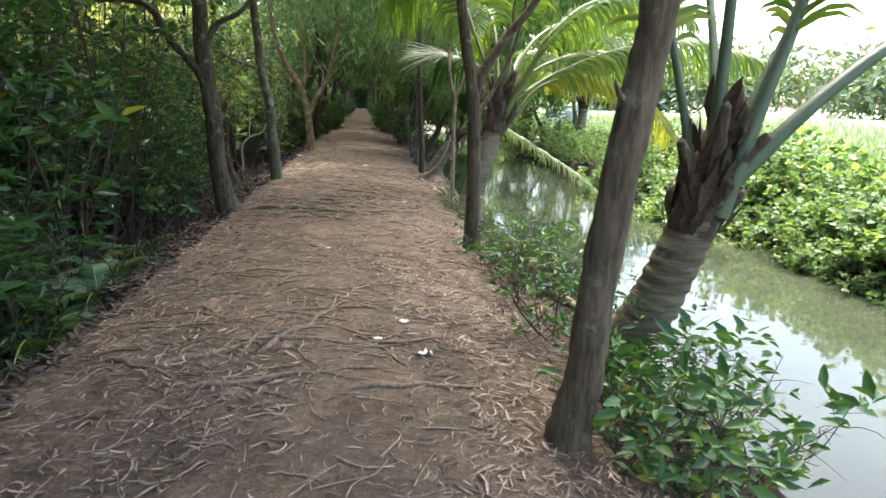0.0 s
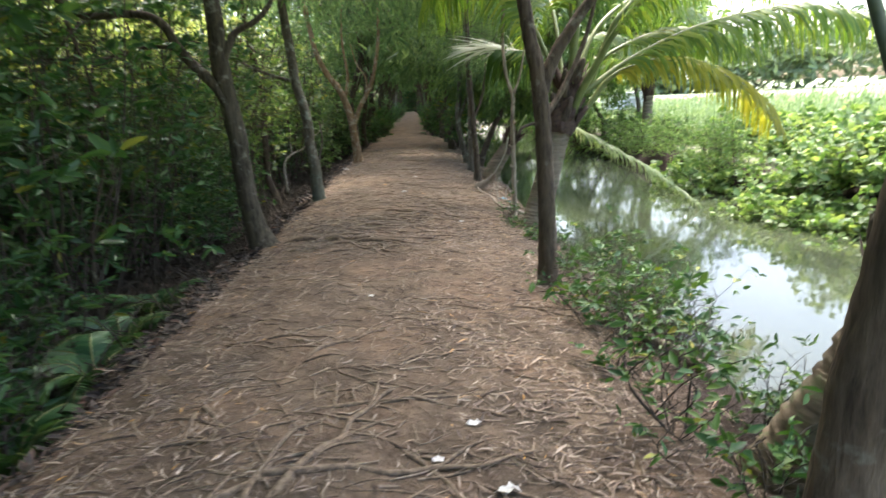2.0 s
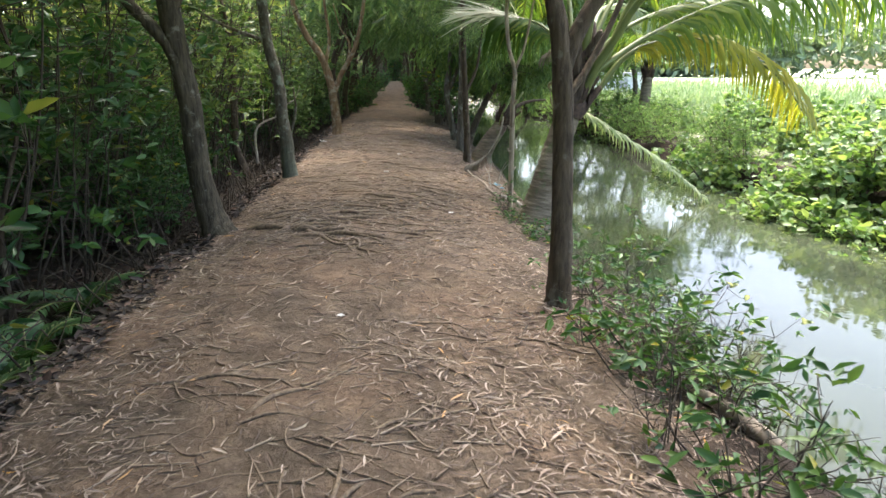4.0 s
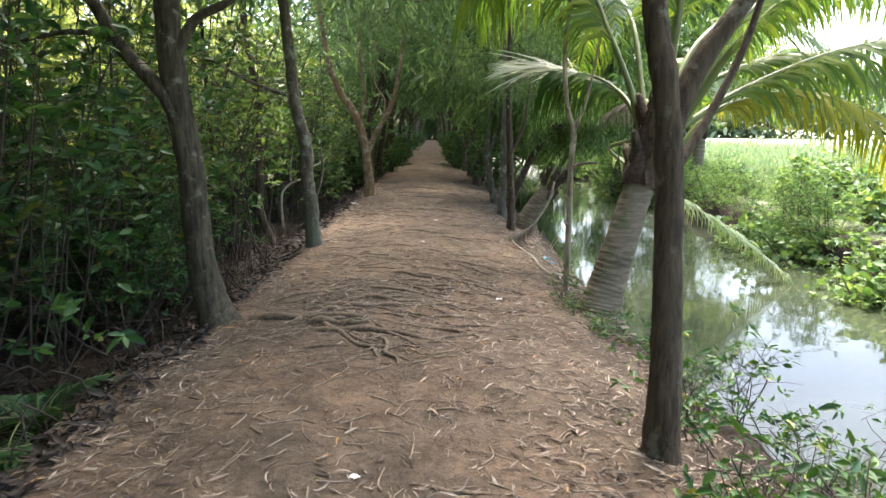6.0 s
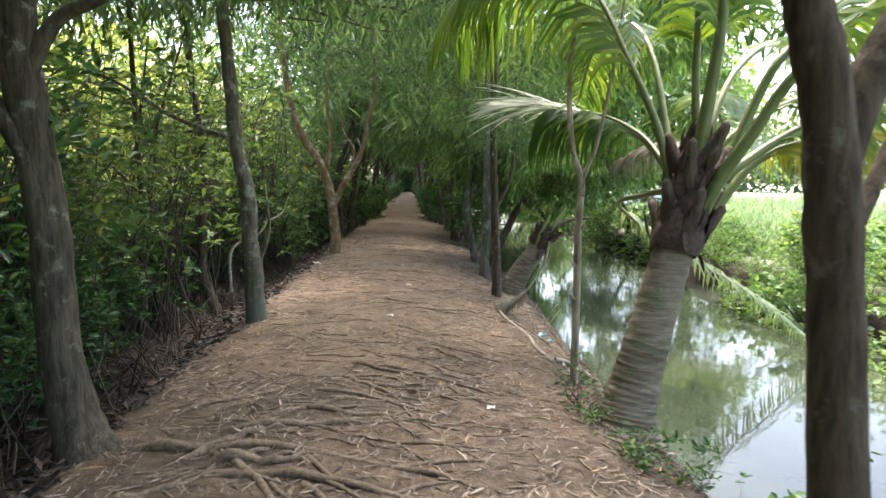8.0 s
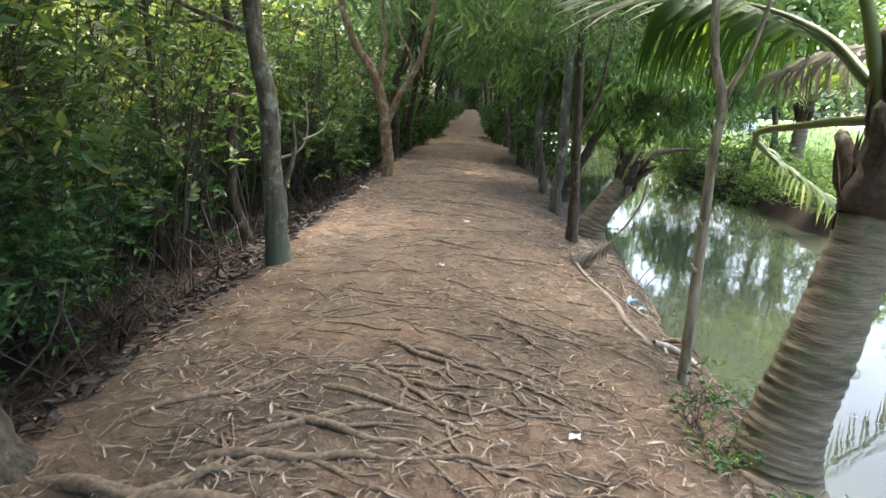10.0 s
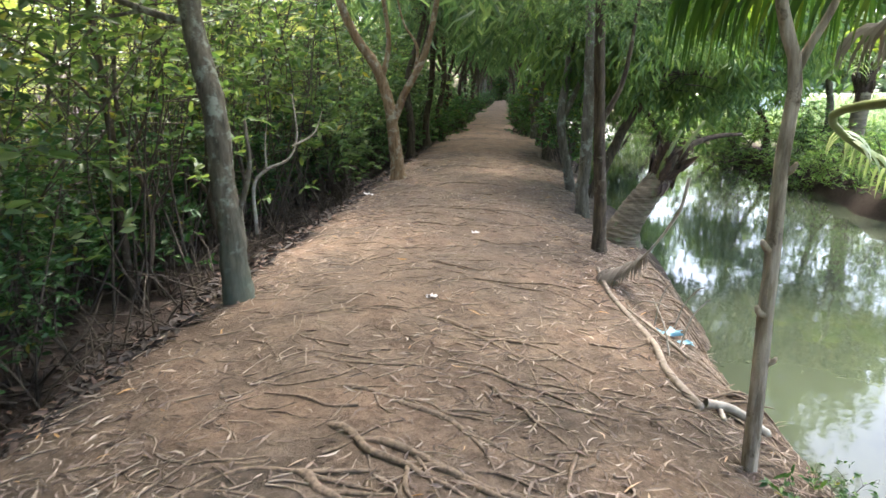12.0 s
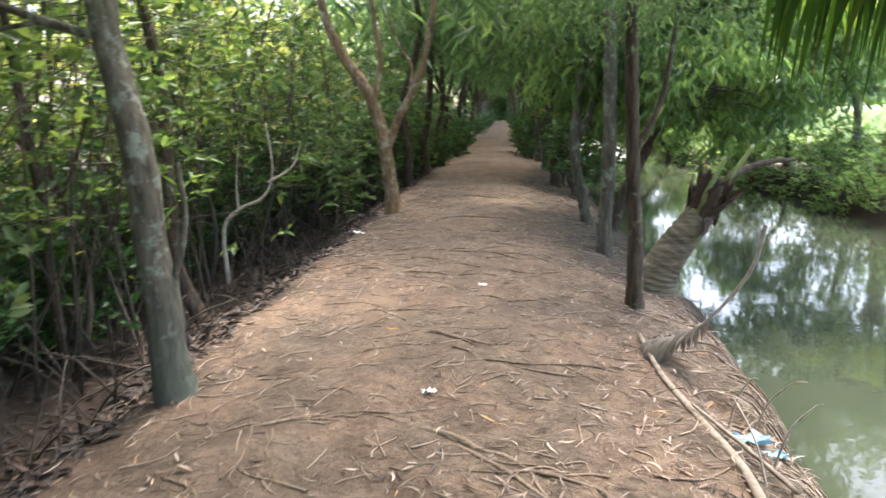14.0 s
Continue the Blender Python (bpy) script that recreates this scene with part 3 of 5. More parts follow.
# the rows of trees along the far stretch of the path
r = rng(40)
far_protos = []
for k in range(4):
    lean = r.uniform(-0.25, 0.25, 4)
    far_protos.append(tree((-2.0 - k, -14), [(lean[0] * 0.4, 0, 0.8), (lean[0], lean[1], 1.9), (lean[0] + lean[2], lean[3], 3.4), (lean[0], lean[1], 5.2)], 0.10, 0.05,
                           (BARK_DARK, BARK_GREY, BARK_BROWN, BARK_DARK)[k], "dark slender tree lining the shaded path",
                           [([(lean[0], lean[1], 1.8), (lean[0] + 0.5 * (-1) ** k, 0, 2.6), (lean[0] + 0.9 * (-1) ** k, 0, 3.8)], 0.05, 0.02)],
                           [((lean[0], lean[1], 4.7), crown_far, k * 1.3, 1.15 + 0.08 * k), ((lean[0] + 0.9 * (-1) ** k, 0.5, 3.3), crown_far, k * 2.1, 0.42)], 1.35, 60 + k))
for ob in far_protos:
    ob["group"] = "trees along the path"
y = 22.0
while y < 76:
    for side in (-1, 1):
        x = (-1.6 if side < 0 else 1.55 - 0.022 * (y - 22)) + r.uniform(-0.15, 0.2)
        yy = y + r.uniform(-0.9, 0.9)
        copy_thing(far_protos[int(r.integers(0, 4))], pose(x, yy, float(land(x, yy)) - 0.05, 0, 0, r.uniform(0, 360)))
    y += 2.9 if y < 32 else 2.6


# ---- palms ----
def frond_parts(palm, pts, leaflet, count, material, seed, width=0.035, droop=0.6, r0=0.022, bare=0.22, spread=1.0, stalk=None):
    """One frond: a rachis along pts, and on both sides of it long leaflets that droop."""
    r = rng(seed)
    n = 26
    path = smooth_path(pts, n)
    rach = part("frond", mesh_of("frond", *tube(path, r0 * np.linspace(1, 0, n) ** 0.65 + 0.003, 6), stalk or PETIOLE), palm)
    t = np.repeat(np.linspace(bare, 0.99, count), 2)
    side = np.tile([1.0, -1.0], count)
    s = t * (n - 1)
    i = np.clip(s.astype(int), 0, n - 2)
    fr = (s - i)[:, None]
    p = path[i] * (1 - fr) + path[i + 1] * fr
    tan = path[i + 1] - path[i]
    tan /= np.linalg.norm(tan, axis=1)[:, None]
    lat = np.cross(tan, (0, 0, 1.0))
    lat /= np.linalg.norm(lat, axis=1)[:, None] + 1e-6
    length = leaflet * np.sin(np.pi * (0.12 + 0.80 * (t - bare) / (1 - bare))) ** 0.6 * r.uniform(0.85, 1.1, len(t))
    d0 = lat * side[:, None] * spread + tan * 0.75 + r.normal(size=p.shape) * 0.12
    d0 /= np.linalg.norm(d0, axis=1)[:, None]
    segs = [p]
    for k in range(4):
        step = d0 * (length / 4)[:, None]
        segs.append(segs[-1] + step)
        d0 = d0 + np.array([0, 0, -droop * (0.5 + 0.35 * k)])
        d0 /= np.linalg.norm(d0, axis=1)[:, None]
    w = [0.35, 1.0, 0.9, 0.6, 0.05]
    across = tan * 0.9 + np.array([0, 0, 0.45])
    across /= np.linalg.norm(across, axis=1)[:, None]
    rows = [np.stack([q - across * (width / 2 * wk), q + across * (width / 2 * wk)], 1) for q, wk in zip(segs, w)]
    v = np.stack(rows, 1).reshape(-1, 3)
    b = (np.arange(len(t)) * 10)[:, None, None]
    f = (np.array([[2 * k, 2 * k + 1, 2 * k + 3, 2 * k + 2] for k in range(4)])[None] + b).reshape(-1, 4)
    part("blade", mesh_of("blade", v, f, material), rach)


def palm_trunk(palm, pts, r0, r1, rings, seed, depth=0.04, material=None):
    """Ringed trunk: every leaf scar is a small step in the radius."""
    n = rings * 3
    path = smooth_path(pts, n)
    t = np.linspace(0, 1, n)
    rad = (r0 + (r1 - r0) * t ** 0.7) * (1 + depth * np.tile([1.0, 0.35, -0.9], rings))
    rad *= 1 + 0.35 * np.exp(-t * 9)
    path[:, 2] += 0.2 * np.linalg.norm(path[1] - path[0]) * np.sin(np.arange(n) * 1.9)
    part("trunk", mesh_of("trunk", *tube(path, rad, 18, 0.018, seed), material or BARK_PALM), palm)


def palm_heart(palm, at, axis, radius, length, stubs, seed):
    """The head: a knotted core, clasping leaf bases with cut ends, and ragged fibre cloth."""
    r = rng(seed)
    at, axis = np.asarray(at, float), np.asarray(axis, float)
    path = np.linspace(at, at + axis * length, 14)
    rad = radius * np.array([0.98, 1.02, 1.0, 0.98, 0.95, 0.9, 0.86, 0.8, 0.74, 0.66, 0.56, 0.46, 0.34, 0.2])
    part("fibre_head", mesh_of("fibre_head", *tube(path, rad, 16, 0.13, seed), FIBRE), palm, "dark fibrous palm head")
    for k in range(stubs):
        a = k * 2.4 + r.uniform(-0.3, 0.3)
        out = np.array([math.cos(a), math.sin(a), 0.0])
        b0 = at + axis * length * (0.02 + 0.7 * k / stubs) + out * radius * 0.55
        ln = r.uniform(0.16, 0.34)
        pts = [b0, b0 + out * radius * 0.5 + axis * ln * 0.45, b0 + out * radius * (0.7 + r.uniform(0, 0.5)) + axis * ln]
        v, f = tube(smooth_path(pts, 7), np.array([0.07, 0.066, 0.058, 0.05, 0.043, 0.037, 0.03]) * radius / 0.15, 8, 0.06, seed + k)
        part("leaf_base", mesh_of("leaf_base", v, f, (FIBRE, BARK_BROWN, BARK_DARK)[k % 3]), palm, "cut brown leaf base")
    n = 130
    a, u = r.uniform(0, 6.28, n), r.uniform(0.0, 0.75, n)
    out = np.stack([np.cos(a), np.sin(a), 0 * a], 1)
    p = at + axis * (length * u)[:, None] + out * (radius * (1.02 - 0.4 * u))[:, None]
    d = out * 0.16 + axis * np.where(r.uniform(0, 1, n) < 0.88, r.uniform(0.5, 1.2, n), -0.9)[:, None] + r.normal(size=(n, 3)) * 0.13
    v, f = scatter(leaf_shape(0.30, 0.05, 0.02), p, d, out, r.uniform(0.10, 0.32, n))
    part("fibre_cloth", mesh_of("fibre_cloth", v, f, FIBRE), palm, "ragged brown fibre cloth")


# the coconut palm that the camera passes
p1 = thing("coconut_palm", (2.04, 3.93, float(land(2.04, 3.93)) - 0.05), "leaning coconut palm with ringed grey trunk on the canal bank", "palm tree", "coconut palms")
palm_trunk(p1, [(0, 0, 0), (0.07, -0.08, 0.3), (0.22, -0.19, 0.72), (0.38, -0.25, 1.25)], 0.20, 0.145, 17, 70, 0.045, BARK_PALM_MID)
palm_heart(p1, (0.34, -0.24, 1.12), (0.20, -0.03, 0.97), 0.15, 0.95, 9, 71)
for k, pts in enumerate((
        [(0.39, -0.30, 1.55), (0.38, -0.33, 2.35), (0.29, -0.4, 3.4), (-0.11, -0.5, 4.3)],
        [(0.45, -0.38, 1.25), (0.61, -0.38, 1.9), (0.77, -0.38, 2.45), (1.04, -0.3, 3.4), (1.59, -0.1, 4.2)],
        [(0.53, -0.33, 1.45), (1.04, -0.33, 1.98), (1.64, -0.33, 2.42), (2.69, -0.4, 2.95), (3.69, -0.5, 3.0)],
        [(0.51, -0.25, 1.6), (0.89, -0.1, 2.3), (1.39, 0.2, 3.0), (2.29, 0.7, 3.4)],
        [(0.31, -0.25, 1.5), (0.25, -0.1, 2.0), (0.21, 0.4, 2.9), (0.29, 1.2, 3.4)],
        [(0.43, -0.22, 1.6), (0.54, 0.1, 2.3), (0.69, 0.8, 3.2), (0.99, 1.8, 3.5)])):
    frond_parts(p1, pts, 0.75, 46, LEAF_PALM, 80 + k, 0.04, 0.45, (0.045, 0.06, 0.055, 0.04, 0.035, 0.035)[k], 0.45, 1.0, PETIOLE_DARK)

# the palm halfway along
p2 = thing("coconut_palm", (1.88, 9.45, float(land(1.88, 9.45)) - 0.05), "stout young coconut palm with ringed grey trunk and arching fronds", "palm tree", "coconut palms")
palm_trunk(p2, [(0, 0, 0), (0.06, 0.05, 0.3), (0.20, 0.12, 0.75), (0.40, 0.25, 1.35)], 0.208, 0.14, 26, 90, 0.022)
palm_heart(p2, (0.38, 0.22, 1.28), (0.26, 0.18, 0.95), 0.165, 1.1, 11, 91)
for k, (pts, leaf, cnt, m, dr, w, bare, thick, spread) in enumerate((
        ([(0.42, 0.55, 1.93), (0.38, 0.95, 2.17), (0.28, 1.5, 2.37), (0.08, 1.85, 2.47), (-0.25, 2.05, 2.55), (-0.62, 2.15, 2.56)], 0.80, 34, LEAF_PALM_SILVER, 0.10, 0.024, 0.50, 0.018, 0.4),
        ([(0.42, 0.57, 1.90), (0.38, 0.97, 2.14), (0.28, 1.52, 2.34), (0.12, 1.80, 2.42), (-0.12, 2.0, 2.46)], 0.95, 52, LEAF_PALM_DEEP, 1.9, 0.040, 0.28, 0.014, 0.5),
        ([(0.39, 0.4, 1.79), (0.3, 0.45, 2.21), (0.12, 0.65, 2.74), (-0.06, 1.05, 3.35), (-0.39, 1.55, 3.69), (-0.84, 2.05, 3.59), (-1.14, 2.45, 3.19)], 1.15, 100, LEAF_PALM, 1.5, 0.038, 0.30, 0.032, 0.8),
        ([(0.64, 0.5, 1.96), (0.62, 0.55, 2.56), (0.61, 0.55, 3.06), (0.56, 0.55, 3.86), (0.26, 0.85, 4.88)], 0.8, 60, LEAF_PALM, 0.6, 0.034, 0.40, 0.036, 1.0),
        ([(0.53, 0.3, 1.66), (0.56, 0.25, 2.15), (0.62, 0.2, 2.81), (0.65, 0.15, 3.39), (0.89, 0.05, 4.18)], 0.85, 60, LEAF_PALM, 0.6, 0.034, 0.50, 0.062, 1.0),
        ([(0.8, 0.45, 1.79), (1.07, 0.45, 2.47), (1.28, 0.45, 2.8), (1.9, 0.65, 3.28), (2.87, 0.95, 3.49), (3.7, 1.1, 3.2)], 1.1, 110, LEAF_PALM, 1.0, 0.040, 0.40, 0.042, 1.0),
        ([(0.46, 0.2, 1.34), (0.64, 0.15, 1.79), (0.84, 0.05, 2.17), (1.03, -0.05, 2.52), (1.43, -0.25, 2.96), (1.92, -0.45, 3.18), (2.8, -0.8, 3.1)], 0.85, 80, LEAF_PALM, 0.8, 0.034, 0.48, 0.055, 1.0),
        ([(0.78, 0.5, 1.53), (1.09, 0.55, 1.93), (1.44, 0.55, 2.1), (1.97, 0.55, 2.18), (2.59, 0.55, 1.99), (3.14, 0.6, 1.65), (3.5, 0.65, 1.25)], 0.8, 90, LEAF_PALM_GOLD, 0.9, 0.036, 0.22, 0.036, 1.0),
        ([(0.75, 0.4, 1.8), (1.4, 0.5, 2.2), (2.4, 0.5, 2.6), (3.6, 0.4, 2.75), (4.6, 0.2, 2.5)], 1.1, 110, LEAF_PALM, 1.1, 0.036, 0.20, 0.036, 1.0),
        ([(0.55, 0.5, 1.75), (0.58, 1.4, 1.68), (0.66, 2.3, 1.52), (1.6, 2.65, 0.98), (2.7, 2.95, 0.35), (3.62, 3.15, -0.33)], 0.42, 70, LEAF_PALM_PALE, 0.7, 0.03, 0.42, 0.028, 0.8),
        ([(0.5, 0.4, 1.9), (0.62, 1.0, 2.12), (0.45, 1.7, 1.98)], 0.4, 30, LEAF_PALM_DEAD, 1.2, 0.03, 0.3, 0.028, 1.0),
        ([(0.55, 0.75, 1.97), (0.54, 1.35, 2.98), (0.48, 2.15, 3.38), (0.4, 2.75, 3.11), (0.31, 3.15, 2.29)], 0.7, 84, LEAF_PALM, 0.9, 0.034, 0.25, 0.030, 1.0),
        ([(0.66, 0.5, 2.0), (1.1, 0.9, 2.7), (1.9, 1.6, 3.1), (2.9, 2.4, 2.9), (3.6, 3.0, 2.4)], 0.9, 90, LEAF_PALM, 0.8, 0.036, 0.38, 0.030, 1.0),
        ([(0.70, 0.65, 1.9), (1.3, 0.8, 2.35), (2.3, 1.2, 2.6), (3.5, 1.5, 2.3)], 0.85, 90, LEAF_PALM, 0.9, 0.036, 0.38, 0.030, 1.0),
        ([(0.66, 0.55, 1.95), (1.0, 1.3, 2.5), (1.5, 2.1, 2.6), (2.2, 3.0, 2.2)], 0.85, 90, LEAF_PALM, 1.0, 0.036, 0.38, 0.030, 1.0))):
    frond_parts(p2, pts, leaf, cnt, m, 100 + k, w, dr, thick, bare, spread)

# the leaning palm beyond it
p3 = thing("coconut_palm", (1.92, 14.95, float(land(1.92, 14.95)) - 0.05), "short leaning palm trunk with yellow-green leaf bases over the canal", "palm tree", "coconut palms")
palm_trunk(p3, [(0, 0, 0), (0.04, 0, 0.24), (0.19, 0, 0.50), (0.40, 0, 0.80)], 0.22, 0.135, 14, 120, 0.03, BARK_PALM_MID)
palm_heart(p3, (0.37, 0, 0.75), (0.4, 0.05, 0.9), 0.125, 0.32, 4, 121)
for k, pts in enumerate(([(0.48, 0, 0.93), (0.70, 0.1, 1.14), (1.0, 0.2, 1.24), (1.32, 0.3, 1.26)], [(0.34, -0.08, 0.74), (0.40, -0.12, 1.0), (0.56, -0.07, 1.32)], [(0.46, -0.06, 0.86), (0.58, -0.1, 1.1), (0.80, -0.05, 1.42)])):
    part("petiole", limb_mesh("petiole", pts, (0.05, 0.035, 0.03)[k], 0.018, (BARK_DARK, PETIOLE, PETIOLE)[k], 130 + k), p3, ("dead grey-brown petiole", "yellow-green petiole", "yellow-green petiole")[k])


# ---- the thicket beside the path ----
def shrub_arrays(seed, height, spread, stems, leaves, size, shape, material, low=0.25, lean=(0, 0), twig_r=0.014, hang=0.1, cluster=7):
    """Slanting stems with side twigs, and leaves in sprays near the twigs' ends."""
    r = rng(seed)
    tubes, tips = [], []
    for s in range(stems):
        a = r.uniform(0, 6.28)
        out = np.array([math.cos(a), math.sin(a), 0]) * spread
        b0 = np.array([r.normal() * 0.18 * spread, r.normal() * 0.18 * spread, 0])
        h = height * r.uniform(0.6, 1.05)
        top = b0 + out * r.uniform(0.3, 1.0) + (lean[0], lean[1], h)
        mid = (b0 + top) / 2 + r.normal(size=3) * 0.14 * spread
        path = smooth_path([b0, mid, top], 10)
        tubes.append(tube(path, np.linspace(twig_r * r.uniform(0.6, 1.5), twig_r * 0.35, 10), 5))
        for w in range(7):
            u = r.uniform(low, 1.0)
            q = path[int(u * 9)]
            d = rand_dir(r, 1, -0.15, 0.8)[0]
            ln = r.uniform(0.25, 0.75) * spread
            e = q + d * ln
            tubes.append(tube(smooth_path([q, (q + e) / 2 + r.normal(size=3) * 0.05, e], 4), np.linspace(twig_r * 0.45, twig_r * 0.18, 4), 4))
            tips += [e, (q + e) / 2 + r.normal(size=3) * 0.04]
        tips.append(top)
    tips = np.array(tips)
    per = max(1, leaves // cluster)
    node = tips[r.integers(0, len(tips), per)] + r.normal(size=(per, 3)) * 0.16 * spread
    axis = rand_dir(r, per, -0.2, 0.9)
    k = np.repeat(np.arange(per), cluster)
    d = rand_dir(r, len(k), -0.5, 0.6) + 0.7 * axis[k] + np.array([0, 0, -hang])
    pos = node[k] + axis[k] * (r.uniform(-0.5, 0.5, len(k)) * size * 1.3)[:, None]
    v, f = scatter(shape, pos, d, rand_dir(r, len(k), 0.3, 1.0), size * r.uniform(0.55, 1.2, len(k)))
    keep = v.reshape(len(k), -1, 3)[:, :, 2].min(1) > 0.03
    f = f.reshape(len(k), -1, 4)[keep].reshape(-1, 4)
    return join(tubes), (v, f)


def shrub_meshes(seed, height, spread, stems, leaves, size, shape, material, *rest):
    a, b = shrub_arrays(seed, height, spread, stems, leaves, size, shape, material, *rest)
    return mesh_of("branchwork", *a, TWIG), mesh_of("foliage", *b, material)


def thicket_stuff(name, protos, x0, x1, y0, y1, step, seed, material, label, smin=0.8, smax=1.2):
    """A deep, uncountable stretch of thicket as one sheet of leaves and one of stems."""
    r = rng(seed)
    wood, leaf = [], []
    yy = y0
    while yy < y1:
        x, y2 = r.uniform(x0, x1), yy + r.uniform(-0.4, 0.4) * step
        a, sc = r.uniform(0, 6.28), r.uniform(smin, smax)
        m = np.array([(math.cos(a), -math.sin(a), 0), (math.sin(a), math.cos(a), 0), (0, 0, 1)]) * sc
        w, l = protos[int(r.integers(0, len(protos)))]
        o = np.array([x, y2, float(land(x, y2)) - 0.03])
        wood.append((w[0] @ m.T + o, w[1]))
        leaf.append((l[0] @ m.T + o, l[1]))
        yy += step
    tagged(new(name, mesh_of(name, *join(leaf), material)), label, "foliage", kind="stuff")
    tagged(new(name + "_stems", mesh_of(name + "_stems", *join(wood), TWIG)), "thin slanting stems deep in the thicket", "stems", kind="stuff")


def shrub(at, meshes, label, group, name="shrub", category="shrub", turn=0.0, scale=1.0):
    ob = thing(name, (at[0], at[1], at[2] if len(at) > 2 else float(land(at[0], at[1])) - 0.03), label, category, group)
    for nm, me in zip(("branchwork", "foliage"), meshes):
        part(nm, me, ob)
    ob.rotation_euler, ob.scale = (0, 0, turn), (scale,) * 3
    return ob


def place_row(protos, x0, x1, y0, y1, step, seed, smin=0.8, smax=1.15):
    r = rng(seed)
    yy = y0
    while yy < y1:
        x = r.uniform(x0, x1)
        y2 = yy + r.uniform(-0.4, 0.4) * step
        p = protos[int(r.integers(0, len(protos)))]
        m = pose(x, y2, float(land(x, y2)) - 0.03, 0, 0, r.uniform(0, 360))
        ob = copy_thing(p, m)
        ob.scale = (r.uniform(smin, smax),) * 3
        yy += step


STORE = -30.0  # the first of each kind stands far back along the same thicket
near_leafy = [shrub((-4.0 - 1.5 * k, STORE), shrub_meshes(200 + k, 2.8, 1.0, 9, 1700, 0.15, OVAL, LEAF_DARK, 0.22), "dense dark green mangrove shrub beside the path", "mangrove thicket") for k in range(3)]
thin_leafy = [shrub((-4.0 - 1.5 * k, STORE - 3), shrub_meshes(210 + k, 4.0, 1.5, 8, 720, 0.16, OVAL, LEAF_MID, 0.46), "tall thin-stemmed mangrove shrub, light and shade put into its leaf colour", "mangrove thicket") for k in range(3)]
low_leafy = [shrub((-4.0 - 1.0 * k, STORE - 9), shrub_meshes(230 + k, 1.0, 0.5, 8, 520, 0.125, LANCE, LEAF_DARK, 0.1), "low dark green bush at the path edge", "mangrove thicket") for k in range(2)]
place_row(low_leafy, -2.75, -2.35, 1.0, 6.6, 0.6, 300, 0.7, 1.15)
place_row(near_leafy, -3.2, -2.8, -2.0, 6.4, 0.85, 301)
place_row(thin_leafy, -3.4, -2.8, 10.2, 34.0, 0.95, 303, 0.75, 1.05)
# the same tall shrubs in the dark leaf, painting the near stretch as shaded
thin_dark = [shrub((-4.0 - 1.5 * k, STORE - 6), shrub_meshes(210 + k, 4.0, 1.5, 8, 1000, 0.16, OVAL, LEAF_DARK, 0.30), "tall thin-stemmed mangrove shrub, light and shade put into its leaf colour", "mangrove thicket") for k in range(2)]
place_row(thin_dark, -3.5, -2.9, 7.0, 10.2, 0.95, 302, 0.75, 1.0)
place_row(thin_dark, -4.9, -3.9, -2.0, 9.0, 1.15, 304)
place_row(thin_leafy, -4.9, -3.9, 9.5, 40.0, 1.15, 305)
place_row(low_leafy, -4.0, -3.3, 9.0, 22.0, 0.9, 309, 0.6, 1.05)
place_row(near_leafy, -3.05, -2.75, 9.8, 12.2, 0.8, 318, 0.5, 0.62)
# row added at middle height to shade the thicket floor
place_row(near_leafy, -3.7, -3.1, 12.6, 21.0, 0.9, 319, 0.6, 0.8)
place_row(near_leafy, -4.6, -3.8, 7.8, 13.0, 1.1, 314, 0.6, 0.9)
near_arrays = [shrub_arrays(200 + k, 2.8, 1.0, 9, 1300, 0.165, OVAL, LEAF_DARK, 0.22) for k in range(2)]
low_arrays = [shrub_arrays(230 + k, 1.0, 0.5, 8, 520, 0.125, LANCE, LEAF_DARK, 0.1) for k in range(2)]
thicket_stuff("far_edge_foliage", near_arrays, -3.0, -2.3, 19.5, 44.0, 1.2, 308, LEAF_ACACIA, "dark leaves along the far stretch of the path", 0.8, 1.1)
thicket_stuff("far_bank_edge_foliage", near_arrays, 1.7, 2.2, 20.5, 72.0, 1.7, 310, LEAF_BANK, "green leaves between the far path and the canal", 0.6, 0.9)
thicket_stuff("path_edge_foliage", low_arrays, 0.75, 1.45, 28.0, 72.0, 1.0, 312, LEAF_DARK, "low dark leaves fringing the far path", 0.6, 1.2)
thicket_stuff("path_edge_foliage", low_arrays, -1.9, -1.05, 26.0, 72.0, 1.0, 313, LEAF_DARK, "low dark leaves fringing the far path", 0.6, 1.2)
# back rows of the thicket, painted as if sunlit from behind
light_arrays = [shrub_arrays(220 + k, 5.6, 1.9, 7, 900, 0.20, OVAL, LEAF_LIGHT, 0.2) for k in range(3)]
thicket_stuff("thicket_foliage", light_arrays, -8.5, -5.8, 8.0, 46.0, 0.95, 306, LEAF_LIGHT, "yellow-green leaves deep in the thicket with sunlight painted into their colour", 0.95, 1.4)
thicket_stuff("far_thicket_foliage", light_arrays, -13.0, -9.5, -2.0, 50.0, 1.0, 307, LEAF_LIGHT, "yellow-green leaves deep in the thicket with sunlight painted into their colour", 1.2, 1.7)
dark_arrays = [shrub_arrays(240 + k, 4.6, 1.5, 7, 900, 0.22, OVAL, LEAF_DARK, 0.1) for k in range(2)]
# dark backing added to block side light; its colour stands in for deep shade
thicket_stuff("near_thicket_backing", dark_arrays, -5.4, -3.9, -2.0, 10.0, 0.42, 316, LEAF_DARK, "dense dark leaves added to shade the near thicket", 0.8, 1.15)
thicket_stuff("deep_thicket_backing", dark_arrays, -8.5, -5.8, -2.0, 8.5, 0.6, 315, LEAF_DARK, "dense leaves deep in the near thicket, coloured dark for shade", 1.0, 1.4)
